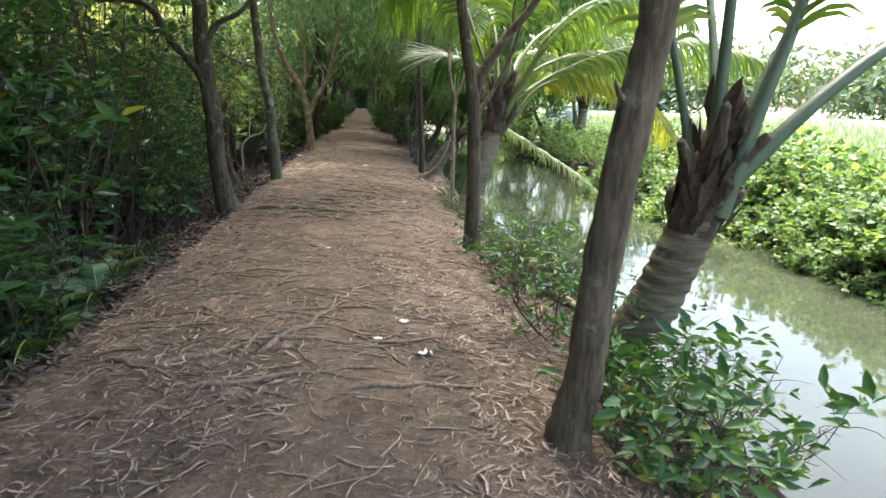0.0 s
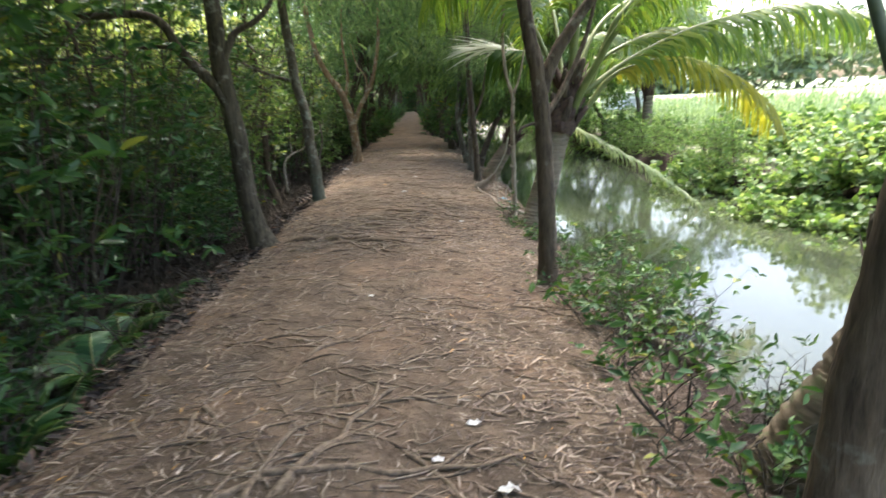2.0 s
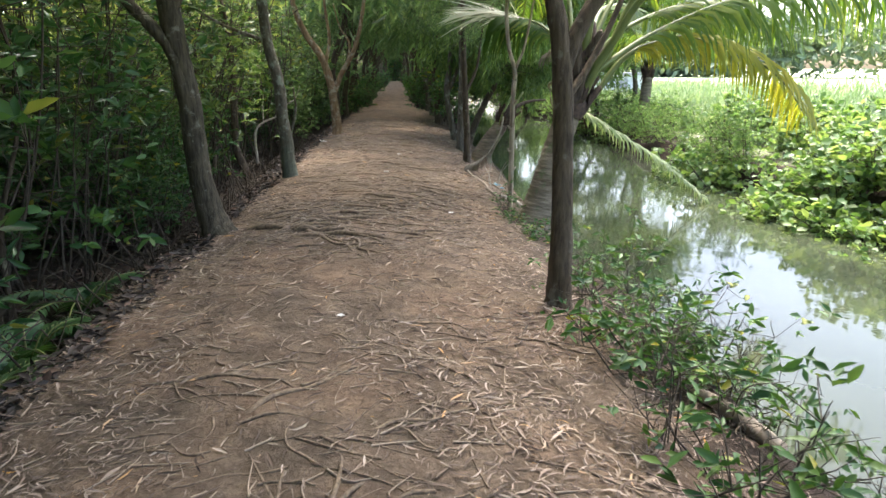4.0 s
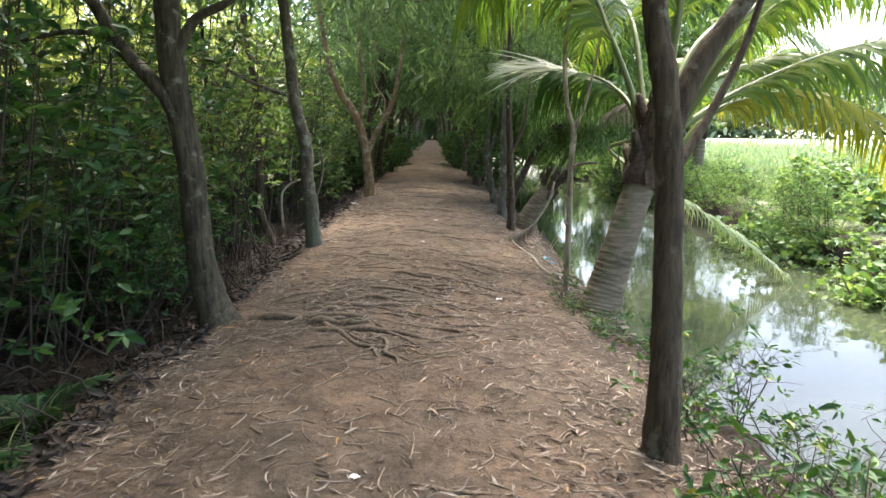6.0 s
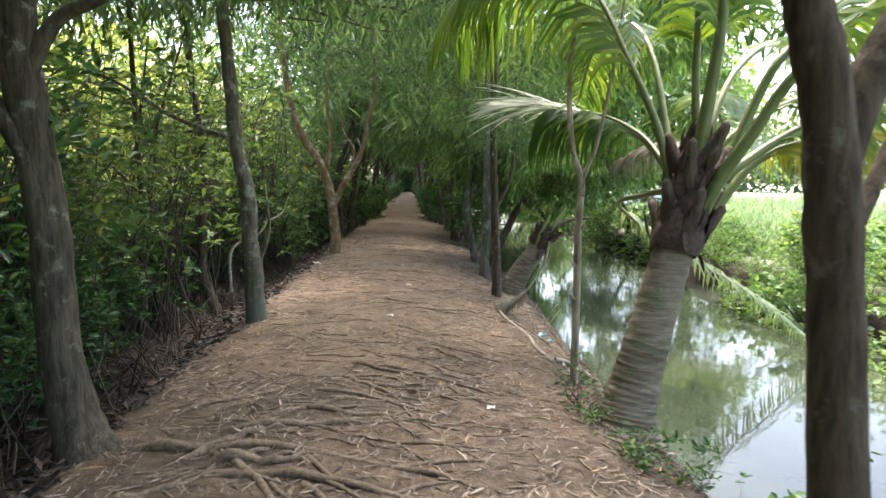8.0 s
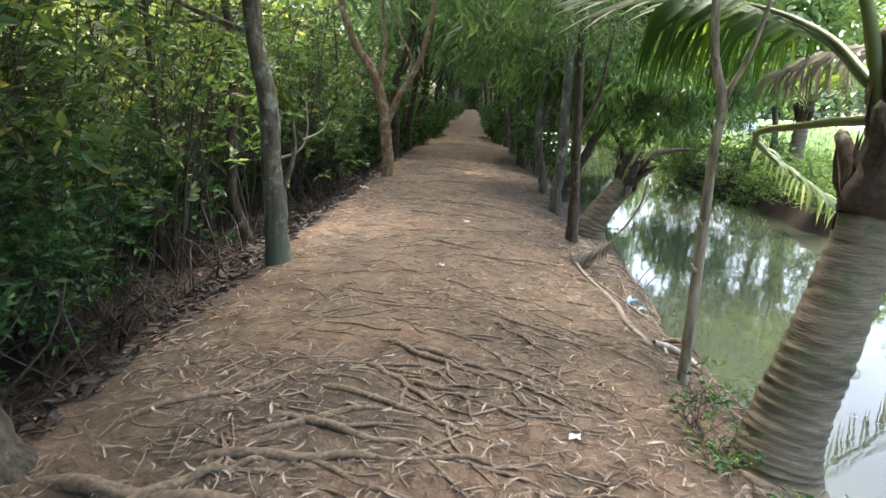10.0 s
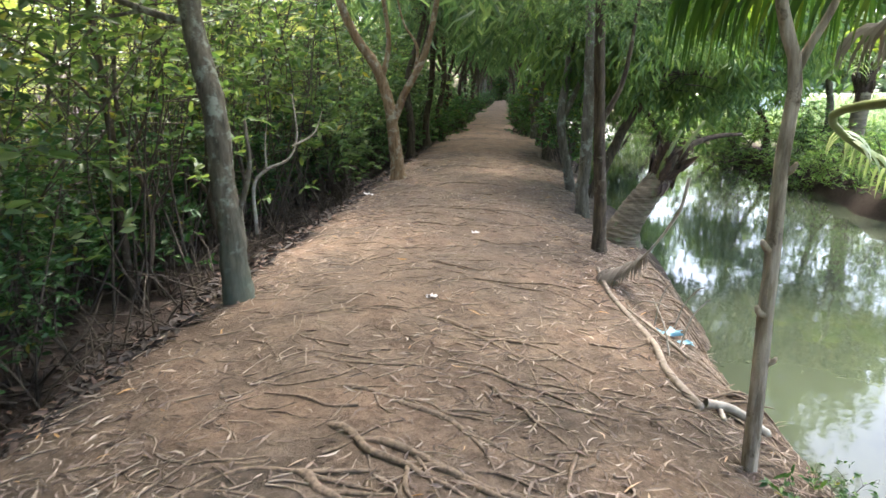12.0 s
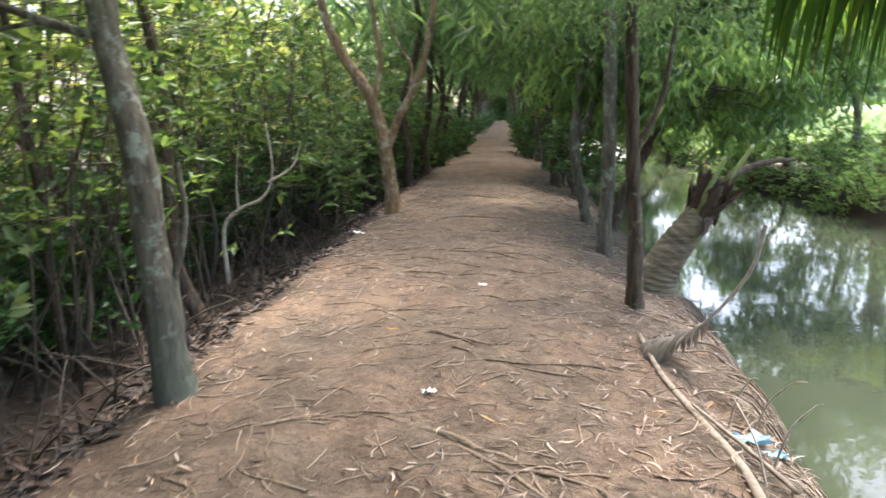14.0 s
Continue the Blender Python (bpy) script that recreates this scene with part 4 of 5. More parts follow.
thicket_stuff("low_thicket_backing", dark_arrays, -5.6, -4.3, 9.5, 40.0, 0.45, 317, LEAF_DARK, "dark low leaves added to shade the thicket", 0.28, 0.42)
thicket_stuff("path_end_foliage", dark_arrays, -3.5, 3.0, 74.0, 84.0, 0.3, 311, LEAF_DARK, "dark leaves closing the far end of the path", 1.0, 1.6)


def stem_stand():
    """Bare slanting stems and props low in the thicket."""
    r = rng(330)
    protos = []
    for k in range(5):
        pts = [(0, 0, -0.1), (r.normal() * 0.12, r.normal() * 0.12, 0.9), (r.normal() * 0.25, r.normal() * 0.25, 2.2), (r.normal() * 0.4, r.normal() * 0.4, 4.2)]
        ob = thing("sapling", (-4 - k, STORE - 12, -0.4), "bare slanting sapling stem in the thicket", "sapling", "thicket saplings")
        part("stem", limb_mesh("stem", pts, r.uniform(0.016, 0.042), 0.010, (TWIG, BARK_DARK, BARK_DARK)[k % 3], 340 + k, 14, 6), ob)
        part("side_branch", limb_mesh("side_branch", [pts[1], (pts[1][0] + 0.3, pts[1][1] - 0.1, 1.4), (pts[1][0] + 0.55, pts[1][1] - 0.3, 2.1)], 0.015, 0.006, TWIG, 350 + k, 8, 5), ob)
        protos.append(ob)
    for i in range(80):
        x, yy = r.uniform(-6.5, -2.7), r.uniform(0, 30)
        copy_thing(protos[i % 5], pose(x, yy, float(land(x, yy)) - 0.05, r.normal() * 11, r.normal() * 11, r.uniform(0, 360)))


stem_stand()


def fern(at, seed, scale=1.0, label="dark green fern at the path edge"):
    r = rng(seed)
    ob = thing("fern", (at[0], at[1], float(land(at[0], at[1])) - 0.02), label, "fern", "ferns")
    for k in range(9):
        a = k * 0.7 + r.uniform(-0.2, 0.2)
        d = np.array([math.cos(a), math.sin(a), 0])
        ln = scale * r.uniform(0.35, 0.6)
        pts = [(0, 0, 0), tuple(d * ln * 0.4 + (0, 0, ln * 0.55)), tuple(d * ln + (0, 0, ln * 0.55)), tuple(d * ln * 1.35 + (0, 0, ln * 0.25))]
        frond_parts(ob, pts, 0.15 * scale, 24, LEAF_FERN, seed + k, 0.034, 0.15, 0.006, 0.12, 1.6)


for i, (x, yy) in enumerate(((-2.35, 6.7), (-2.05, 5.65), (-2.4, 7.65), (-2.15, 4.75), (-2.25, 6.1))):
    fern((x, yy), 360 + 10 * i, 1.0)


# ---- right bank ----
bank_protos = [shrub((3.0 + 0.4 * k, STORE, -0.5), shrub_meshes(400 + k, 0.60, 0.50, 8, 190, 0.078, OVAL, LEAF_BANK, 0.2, (0.08, 0), 0.006, 0.1, 5),
                     "straggly small-leaved bush on the canal bank", "bank bushes") for k in range(3)]
r = rng(410)
for i in range(30):
    yy = r.uniform(2.7, 9.0) if i < 24 else r.uniform(9, 10.4)
    x = 1.62 + r.uniform(0, 0.95) + 0.10 * math.sin(yy)
    if yy < 3.6 and x < 1.75:
        x += 0.3
    ob = copy_thing(bank_protos[i % 3], pose(x, yy, float(land(x, yy)) - 0.03, 0, 0, r.uniform(0, 360)))
    ob.scale = (r.uniform(0.55, 1.1) if yy < 7.6 else r.uniform(0.3, 0.55),) * 3
broad_proto = shrub((4.5, STORE, -0.5), shrub_meshes(420, 0.48, 0.32, 7, 110, 0.115, OVAL, LEAF_BANK, 0.2, (0, 0), 0.006, 0.1, 4), "leafy bank seedling with bluish-green leaves", "bank seedlings")
for i, (x, yy, s) in enumerate(((1.55, 2.55, 1.0), (1.85, 2.75, 1.15), (1.72, 3.15, 0.9), (2.1, 3.0, 1.1), (2.0, 2.4, 1.0), (2.3, 2.65, 1.1), (2.4, 3.2, 1.0), (1.75, 2.3, 0.8), (2.25, 3.5, 0.9), (1.6, 9.3, 0.35), (1.75, 8.8, 0.5), (2.0, 8.7, 0.5), (1.62, 6.1, 0.7), (2.15, 5.6, 0.9))):
    ob = copy_thing(broad_proto, pose(x, yy, float(land(x, yy)) - 0.03, 0, 0, 70 * i))
    ob.scale = (s,) * 3

# ---- far bank and field ----
far_protos2 = [shrub((8.0 + 1.6 * k, STORE), shrub_meshes(430 + k, 1.0, 0.8, 10, 1000, 0.15, ROUND, LEAF_FAR, 0.1, (-0.25, 0), 0.012, 0.15, 6),
                     "bright green broad-leaved bush on the far canal bank", "far bank bushes") for k in range(3)]
place_row(far_protos2, 6.7, 7.1, -1.0, 13.0, 0.75, 440, 0.55, 0.9)
place_row(far_protos2, 6.3, 6.7, 2.0, 11.0, 0.42, 439, 0.4, 0.62)
place_row(far_protos2, 6.2, 6.7, 10.0, 16.5, 0.5, 438, 0.6, 0.95)
place_row(far_protos2, 8.2, 9.8, 4.0, 18.0, 0.9, 437, 0.85, 1.1)
place_row(far_protos2, 7.3, 8.3, -1.0, 14.0, 0.85, 441, 0.7, 1.1)
place_row(far_protos2, 8.6, 10.5, -1.0, 15.0, 1.0, 442, 0.5, 0.8)
dark_bank = [shrub((8.0 + 1.6 * k, STORE - 4), shrub_meshes(445 + k, 1.5, 1.0, 9, 1300, 0.14, LANCE, LEAF_MANGO, 0.1, (-0.4, 0), 0.014, 0.2, 6),
                   "dark overhanging bush on the far canal bank", "far bank bushes") for k in range(2)]
place_row(dark_bank, 6.7, 7.2, 14.0, 22.0, 1.0, 446, 0.5, 0.7)
place_row(dark_bank, 6.6, 7.2, 22.0, 44.0, 1.3, 448, 0.7, 1.2)
place_row(far_protos2, 7.8, 8.8, 15.0, 30.0, 1.5, 447, 0.5, 0.8)


def grass_stuff():
    r = rng(450)
    n = 26000
    x = 8.2 + r.exponential(7.0, n)
    yy = r.uniform(-3, 60, n)
    p = np.stack([x, yy, land(x, yy) - 0.02], 1)
    d = rand_dir(r, n, 0.75, 1.0)
    blade = (np.array([(0, 0.03, 0), (0, -0.03, 0), (0.6, -0.022, 0.03), (0.6, 0.022, 0.03)]), np.array([(0, 1, 2, 3)]))
    v, f = scatter(blade, p, d, rand_dir(r, n), r.uniform(0.35, 0.8, n) * (1 + x / 25))
    tagged(new("field_grass", mesh_of("field_grass", v, f, GRASS)), "sunlit light green field grass", "grass", kind="stuff")


grass_stuff()


def far_woods():
    """A hazy belt of trees on the far side of the field and behind the thicket."""
    r = rng(460)
    n = 30000
    k = r.integers(0, 46, n)
    a = r.uniform(-0.6, 1.5, 46)
    c = np.stack([20 + 95 * np.cos(a), 20 + 110 * np.sin(a), r.uniform(3.5, 8, 46)], 1)
    c[:, 0] = np.maximum(c[:, 0], 16 + 0.28 * c[:, 1])
    pos = c[k] + r.normal(size=(n, 3)) * np.array([5.5, 5.5, 2.4])
    pos[:, 2] = np.maximum(pos[:, 2], 0.4)
    v, f = scatter(OVAL, pos, rand_dir(r, n), rand_dir(r, n, 0.2, 1), r.uniform(1.0, 2.2, n))
    tagged(new("far_woods", mesh_of("far_woods", v, f, FAR_WOOD)), "pale hazy belt of distant trees", "trees", kind="stuff")


far_woods()

# mango-like trees that hang over the canal past the third palm
mango = crown_mesh("broad_crown", (0, 0, 0), (1.5, 1.5, 0.95), 1700, 0.25, LANCE, LEAF_MANGO, 470, 1.1, 34, 0.2)


def broad_tree(base, rise, crowns, label, seed):
    tree(base, rise, 0.09, 0.05, BARK_DARK, label, [], [((x, yy, z), mango, t, s) for x, yy, z, t, s in crowns], 1.3, seed)


broad_tree((1.95, 18.0), [(0.3, 0, 0.8), (0.7, 0.1, 1.5), (1.0, 0.2, 2.2)], [(1.1, 0.0, 2.0, 0.5, 0.95), (0.75, -2.1, 1.95, 1.5, 0.55), (1.6, -1.7, 2.2, 3.5, 0.6), (0.2, 0.8, 2.5, 2.5, 0.9), (2.0, 0.6, 2.3, 4.0, 0.85), (1.2, -0.4, 3.3, 1.0, 1.0), (0.4, 0.9, 3.9, 2.0, 1.1), (1.8, 1.2, 3.8, 3.1, 1.1), (2.9, 0.2, 4.8, 0.3, 1.2), (3.6, -1.6, 5.2, 1.7, 1.2), (3.3, 2.4, 5.4, 4.6, 1.3)], "dark-leaved tree drooping over the canal", 480)
broad_tree((2.0, 23.0), [(0.2, 0, 0.9), (0.4, 0.1, 1.8), (0.5, 0.2, 2.8)], [(0.5, 0.2, 2.6, 1.5, 1.1), (1.6, 0.4, 2.2, 3.0, 0.9), (1.0, 0.4, 4.0, 0.7, 1.3), (2.2, 0.6, 3.6, 2.7, 1.1), (1.2, 2.4, 2.6, 4.4, 1.0), (2.4, 2.8, 4.2, 5.2, 1.3), (3.4, 1.2, 5.0, 0.4, 1.3)], "dark-leaved tree drooping over the canal", 484)
broad_tree((2.1, 30.0), [(0.3, 0, 0.9), (0.6, 0.1, 1.9), (0.7, 0.2, 3.0)], [(0.6, 0.2, 2.4, 1.2, 1.1), (1.8, 0.2, 2.6, 2.2, 1.2), (1.2, 0.8, 4.2, 3.7, 1.4), (2.8, 0.6, 4.0, 5.7, 1.3)], "dark-leaved tree drooping over the canal", 490)
for i, (x, yy) in enumerate(((6.7, 34.0), (6.9, 41.0), (6.6, 49.0))):
    broad_tree((x, yy), [(-0.4, 0, 0.9), (-1.0, 0.1, 1.9), (-1.5, 0.2, 3.0)], [(-1.0, 0.2, 1.7, 1.0 + i, 1.2), (-2.4, 0.4, 2.0, 2.0 + i, 1.2), (-1.6, 0.2, 3.6, 3.0 + i, 1.5), (-3.2, 0.8, 3.4, 4.0 + i, 1.4), (-2.2, 0.2, 5.2, 5.0 + i, 1.5)], "broad-leaved tree leaning across the far canal", 520 + 4 * i)
broad_tree((7.6, 26.0), [(0.0, 0, 0.6), (-0.3, 0.1, 1.2), (-0.5, 0.2, 2.0)], [(-0.5, 0.2, 1.9, 1.0, 0.9), (-1.2, 0.5, 1.5, 3.5, 0.7)], "dark-leaved tree on the far bank", 488)

# bright trees behind the far bank
bright = crown_mesh("bright_crown", (0, 0, 0), (1.9, 1.9, 1.3), 1800, 0.30, OVAL, LEAF_FAR, 474, 0.5, 44, 0.4)
for i, (x, yy) in enumerate(((8.4, 24.5),)):
    tree((x, yy), [(0.05, 0, 1.0), (-0.1, 0, 2.4), (0.0, 0, 4.6)], 0.10, 0.05, BARK_GREY, "light green broad-leaved tree behind the far bank",
         [], [((-0.6, 0, 2.9), bright, i, 1.0), ((0.6, 0.3, 4.0), bright, i + 1.0, 1.0), ((-0.4, 0.2, 5.2), bright, i + 2.0, 1.0)], 1.3, 494 + i)

# palms in the field
for i, (x, yy, h) in enumerate(((7.85, 22.0, 1.55),)):
    fp = thing("coconut_palm", (x, yy, float(land(x, yy)) - 0.05), "young coconut palm standing in the bright field", "palm tree", "field palms")
    palm_trunk(fp, [(0, 0, 0), (0.02, 0, h * 0.5), (0.05, 0, h)], 0.19, 0.15, 10, 500 + i)
    palm_heart(fp, (0.05, 0, h - 0.05), (0.0, 0.05, 1.0), 0.15, 0.5, 6, 505 + i)
    for k in range(9):
        a = k * 0.698 + i
        dx, dy = math.cos(a), math.sin(a)
        frond_parts(fp, [(0.05, 0, h + 0.3), (0.05 + dx * 0.7, dy * 0.7, h + 1.0), (0.05 + dx * 1.6, dy * 1.6, h + 1.1), (0.05 + dx * 2.3, dy * 2.3, h + 0.35)], 0.6, 26, LEAF_PALM, 510 + 10 * i + k, 0.05, 0.6, 0.03, 0.2)


def field_shed():
    ob = thing("shed", (13.0, 40.0, float(land(13.0, 40.0)) - 0.02), "small white shed with a grey roof in the field", "shed")

    def box(name, lo, hi, material, label=""):
        (a, b, c), (d, e, g) = lo, hi
        v = [(a, b, c), (d, b, c), (d, e, c), (a, e, c), (a, b, g), (d, b, g), (d, e, g), (a, e, g)]
        part(name, mesh_of(name, v, [(0, 3, 2, 1), (4, 5, 6, 7), (0, 1, 5, 4), (1, 2, 6, 5), (2, 3, 7, 6), (3, 0, 4, 7)], material, False), ob, label)

    box("wall", (-1.2, -0.8, 0), (1.2, 0.8, 1.3), WALL_WHITE)
    box("roof", (-1.4, -1.0, 1.3), (1.4, 1.0, 1.42), ROOF_GREY, "grey sheet roof")
    box("door", (-0.3, -0.83, 0), (0.35, -0.803, 1.05), ROOF_GREY)


field_shed()

# ---- sticks, logs and dead branches ----
def stick(name, pts, r0, r1, material, label, seed, forks=(), category="branch", lift=0.0, group=""):
    x0, y0, z0 = pts[0]
    ob = thing(name, (x0, y0, z0 + lift), label, category, group)
    rel = [tuple(np.subtract(p, pts[0])) for p in pts]
    part("stem", limb_mesh("stem", rel, r0, r1, material, seed, 22, 8), ob)
    for i, fk in enumerate(forks):
        part("side_branch", limb_mesh("side_branch", [tuple(np.subtract(p, pts[0])) for p in fk], r0 * 0.55, r1 * 0.5, material, seed + 5 + i, 10, 6), ob)
    return ob


stick("sapling", [(1.76, 10.42, -0.25), (1.76, 10.44, 0.3), (1.76, 10.45, 0.75), (1.755, 10.46, 1.2), (1.775, 10.48, 1.56), (1.69, 10.48, 1.83), (1.65, 10.5, 2.4), (1.70, 10.55, 3.2), (1.62, 10.6, 4.2)], 0.038, 0.018, BARK_PALE,
      "pale thin sapling trunk with knots on the bank edge", 600, [[(1.775, 10.48, 1.56), (1.82, 10.47, 1.68), (1.88, 10.43, 1.86), (1.97, 10.4, 2.4), (2.1, 10.4, 3.4)], [(1.76, 10.44, 0.55), (1.72, 10.42, 0.57), (1.705, 10.41, 0.60)], [(1.76, 10.45, 0.82), (1.715, 10.43, 0.86), (1.70, 10.42, 0.885)],
                                                        [(1.76, 10.44, 0.32), (1.795, 10.42, 0.34), (1.81, 10.41, 0.365)], [(1.757, 10.46, 1.15), (1.79, 10.44, 1.18), (1.80, 10.43, 1.205)]], "sapling")
stick("dead_branch", [(-2.58, 15.4, -0.3), (-2.6, 15.45, 0.30), (-2.43, 15.5, 0.52), (-2.13, 15.5, 0.66), (-2.0, 15.5, 0.95), (-2.03, 15.5, 1.45)], 0.028, 0.007, DEADWOOD,
      "bleached bare forked branch rising from the thicket", 604, [[(-2.43, 15.5, 0.52), (-2.42, 15.5, 0.85), (-2.36, 15.5, 1.2)], [(-2.06, 15.5, 0.82), (-1.78, 15.5, 0.98), (-1.66, 15.5, 1.25)]])
def on_land(pts, lift):
    return [(x, yy, float(land(x, yy)) + lift) for x, yy in pts]


stick("fallen_log", on_land([(1.44, 13.2), (1.45, 12.6), (1.50, 12.1), (1.58, 11.6), (1.57, 11.2), (1.66, 10.86)], 0.012), 0.016, 0.026, OLD_WOOD,
      "weathered pale bent branch lying along the bank", 608, [on_land([(1.5, 12.1), (1.66, 11.7), (1.76, 11.45)], 0.05)])
stick("bleached_branch", on_land([(1.70, 10.9), (1.86, 10.93), (2.02, 10.87)], 0.04), 0.026, 0.022, DEADWOOD, "bleached white branch end on the bank", 612,
      [on_land([(1.78, 10.92), (1.76, 10.78)], 0.03)])
stick("fallen_log", on_land([(1.98, 5.85), (2.06, 5.6), (2.16, 5.35), (2.26, 5.08)], 0.03), 0.03, 0.05, OLD_WOOD, "short weathered grey log lying on the canal bank", 616)
for i, (x, yy, dx, dy, h) in enumerate(((1.70, 12.15, 0.02, -0.3, 0.42), (1.78, 11.75, 0.14, -0.1, 0.38), (1.66, 11.5, -0.05, 0.35, 0.26), (1.84, 12.2, 0.10, -0.35, 0.5), (1.60, 12.5, 0.12, -0.6, 0.22))):
    zz = float(land(x, yy))
    stick("dead_twig", [(x, yy, zz - 0.02), (x + dx * 0.3, yy + dy * 0.35, zz + h * 0.55), (x + dx * 0.8, yy + dy * 0.75, zz + h * 0.9), (x + dx, yy + dy, zz + h)], 0.006, 0.003, DEADWOOD,
          "thin pale dead twig standing on the bank", 640 + 3 * i, category="twig", group="bank twigs")
for i in range(26):
    r = rng(660 + i)
    x, yy = r.uniform(1.75, 2.15), r.uniform(10.6, 14.5)
    zz = float(land(x, yy))
    x2, y2 = x + r.uniform(0.25, 0.5), yy + r.normal() * 0.2
    stick("bank_root", [(x, yy, zz + 0.01), ((x + x2) / 2, (yy + y2) / 2, float(land((x + x2) / 2, (yy + y2) / 2)) + 0.03), (x2, y2, float(land(x2, y2)) + 0.0)], 0.010, 0.004, ROOT,
          "thin brown root hanging down the eroded bank", 690 + i, category="root", group="bank roots")


def bank_fibres():
    """Thin pale roots and straw laid down the eroded bank."""
    r = rng(670)
    out = []
    for i in range(620):
        x, yy = r.uniform(1.55, 2.3), r.uniform(9.9, 14.6)
        a, ln, w = r.normal() * 0.7, r.uniform(0.1, 0.4), r.uniform(0.0015, 0.005)
        pts = []
        for k in range(4):
            pts.append((x, yy, float(land(x, yy)) + w + 0.012 * r.uniform()))
            a += r.normal() * 0.3
            x, yy = x + math.cos(a) * ln / 3, yy + math.sin(a) * ln / 3
        out.append(tube(smooth_path(pts, 7), np.linspace(w, w * 0.5, 7), 4))
    tagged(new("bank_fibres", mesh_of("bank_fibres", *join(out), DRY_TWIG)), "fibrous pale roots and straw down the eroded bank", "roots", kind="stuff")


bank_fibres()
dead = thing("dead_frond", (1.62, 12.78, -0.02), "withered grey palm frond lying on the bank", "palm frond")
frond_parts(dead, [(0.36, -0.2, 0.86), (0.31, -0.18, 0.60), (0.17, -0.06, 0.30), (0.06, 0.05, 0.14), (-0.05, 0.14, 0.06), (-0.15, 0.2, 0.02)], 0.28, 60, LEAF_PALM_DEAD, 632, 0.02, 1.0, 0.011, 0.48, 1.0, DEADWOOD)



# ---- roots across the path ----
def surface_root(a, b, r0, seed, side=True):
    """A root that snakes over the earth from a to b, half sunk."""
    r = rng(seed)
    a, b = np.array(a, float), np.array(b, float)
    r0 *= 1.0
    n = 9
    t = np.linspace(0, 1, n)[:, None]
    nrm = np.array([-(b - a)[1], (b - a)[0]]) / (np.linalg.norm(b - a) + 1e-6)
    ln = np.linalg.norm(b - a)
    q = a + (b - a) * t + nrm * (np.cumsum(r.normal(size=n)) * 0.028 * ln * np.sin(np.pi * t[:, 0] * 0.9 + 0.2))[:, None]
    z = land(q[:, 0], q[:, 1]) + r0 * r.uniform(-0.25, 0.6, n)
    z[-1] -= r0 * 1.2
    z[0] -= r0 * 1.4
    pts = np.column_stack([q, z])
    ob = thing("surface_root", tuple(pts[0]), "gnarled brown tree root snaking over the path", "root", "roots over the path")
    part("root", limb_mesh("root", pts - pts[0], r0, r0 * 0.3, ROOT, seed, 30, 8), ob)
    for i in (2, 4, 6) if side else (5,):
        e = q[i] + (b - a) / ln * ln * 0.3 + nrm * ln * r.uniform(0.12, 0.3) * r.choice([-1, 1])
        m = (q[i] + e) / 2 + r.normal(size=2) * 0.03
        br = np.array([(q[i][0], q[i][1], z[i] - r0 * 0.2), (m[0], m[1], float(land(m[0], m[1])) + r0 * 0.2), (e[0], e[1], float(land(e[0], e[1])) - r0 * 0.3)])
        part("rootlet", limb_mesh("rootlet", br - pts[0], r0 * 0.55, r0 * 0.15, ROOT, seed + 1, 12, 6), ob)


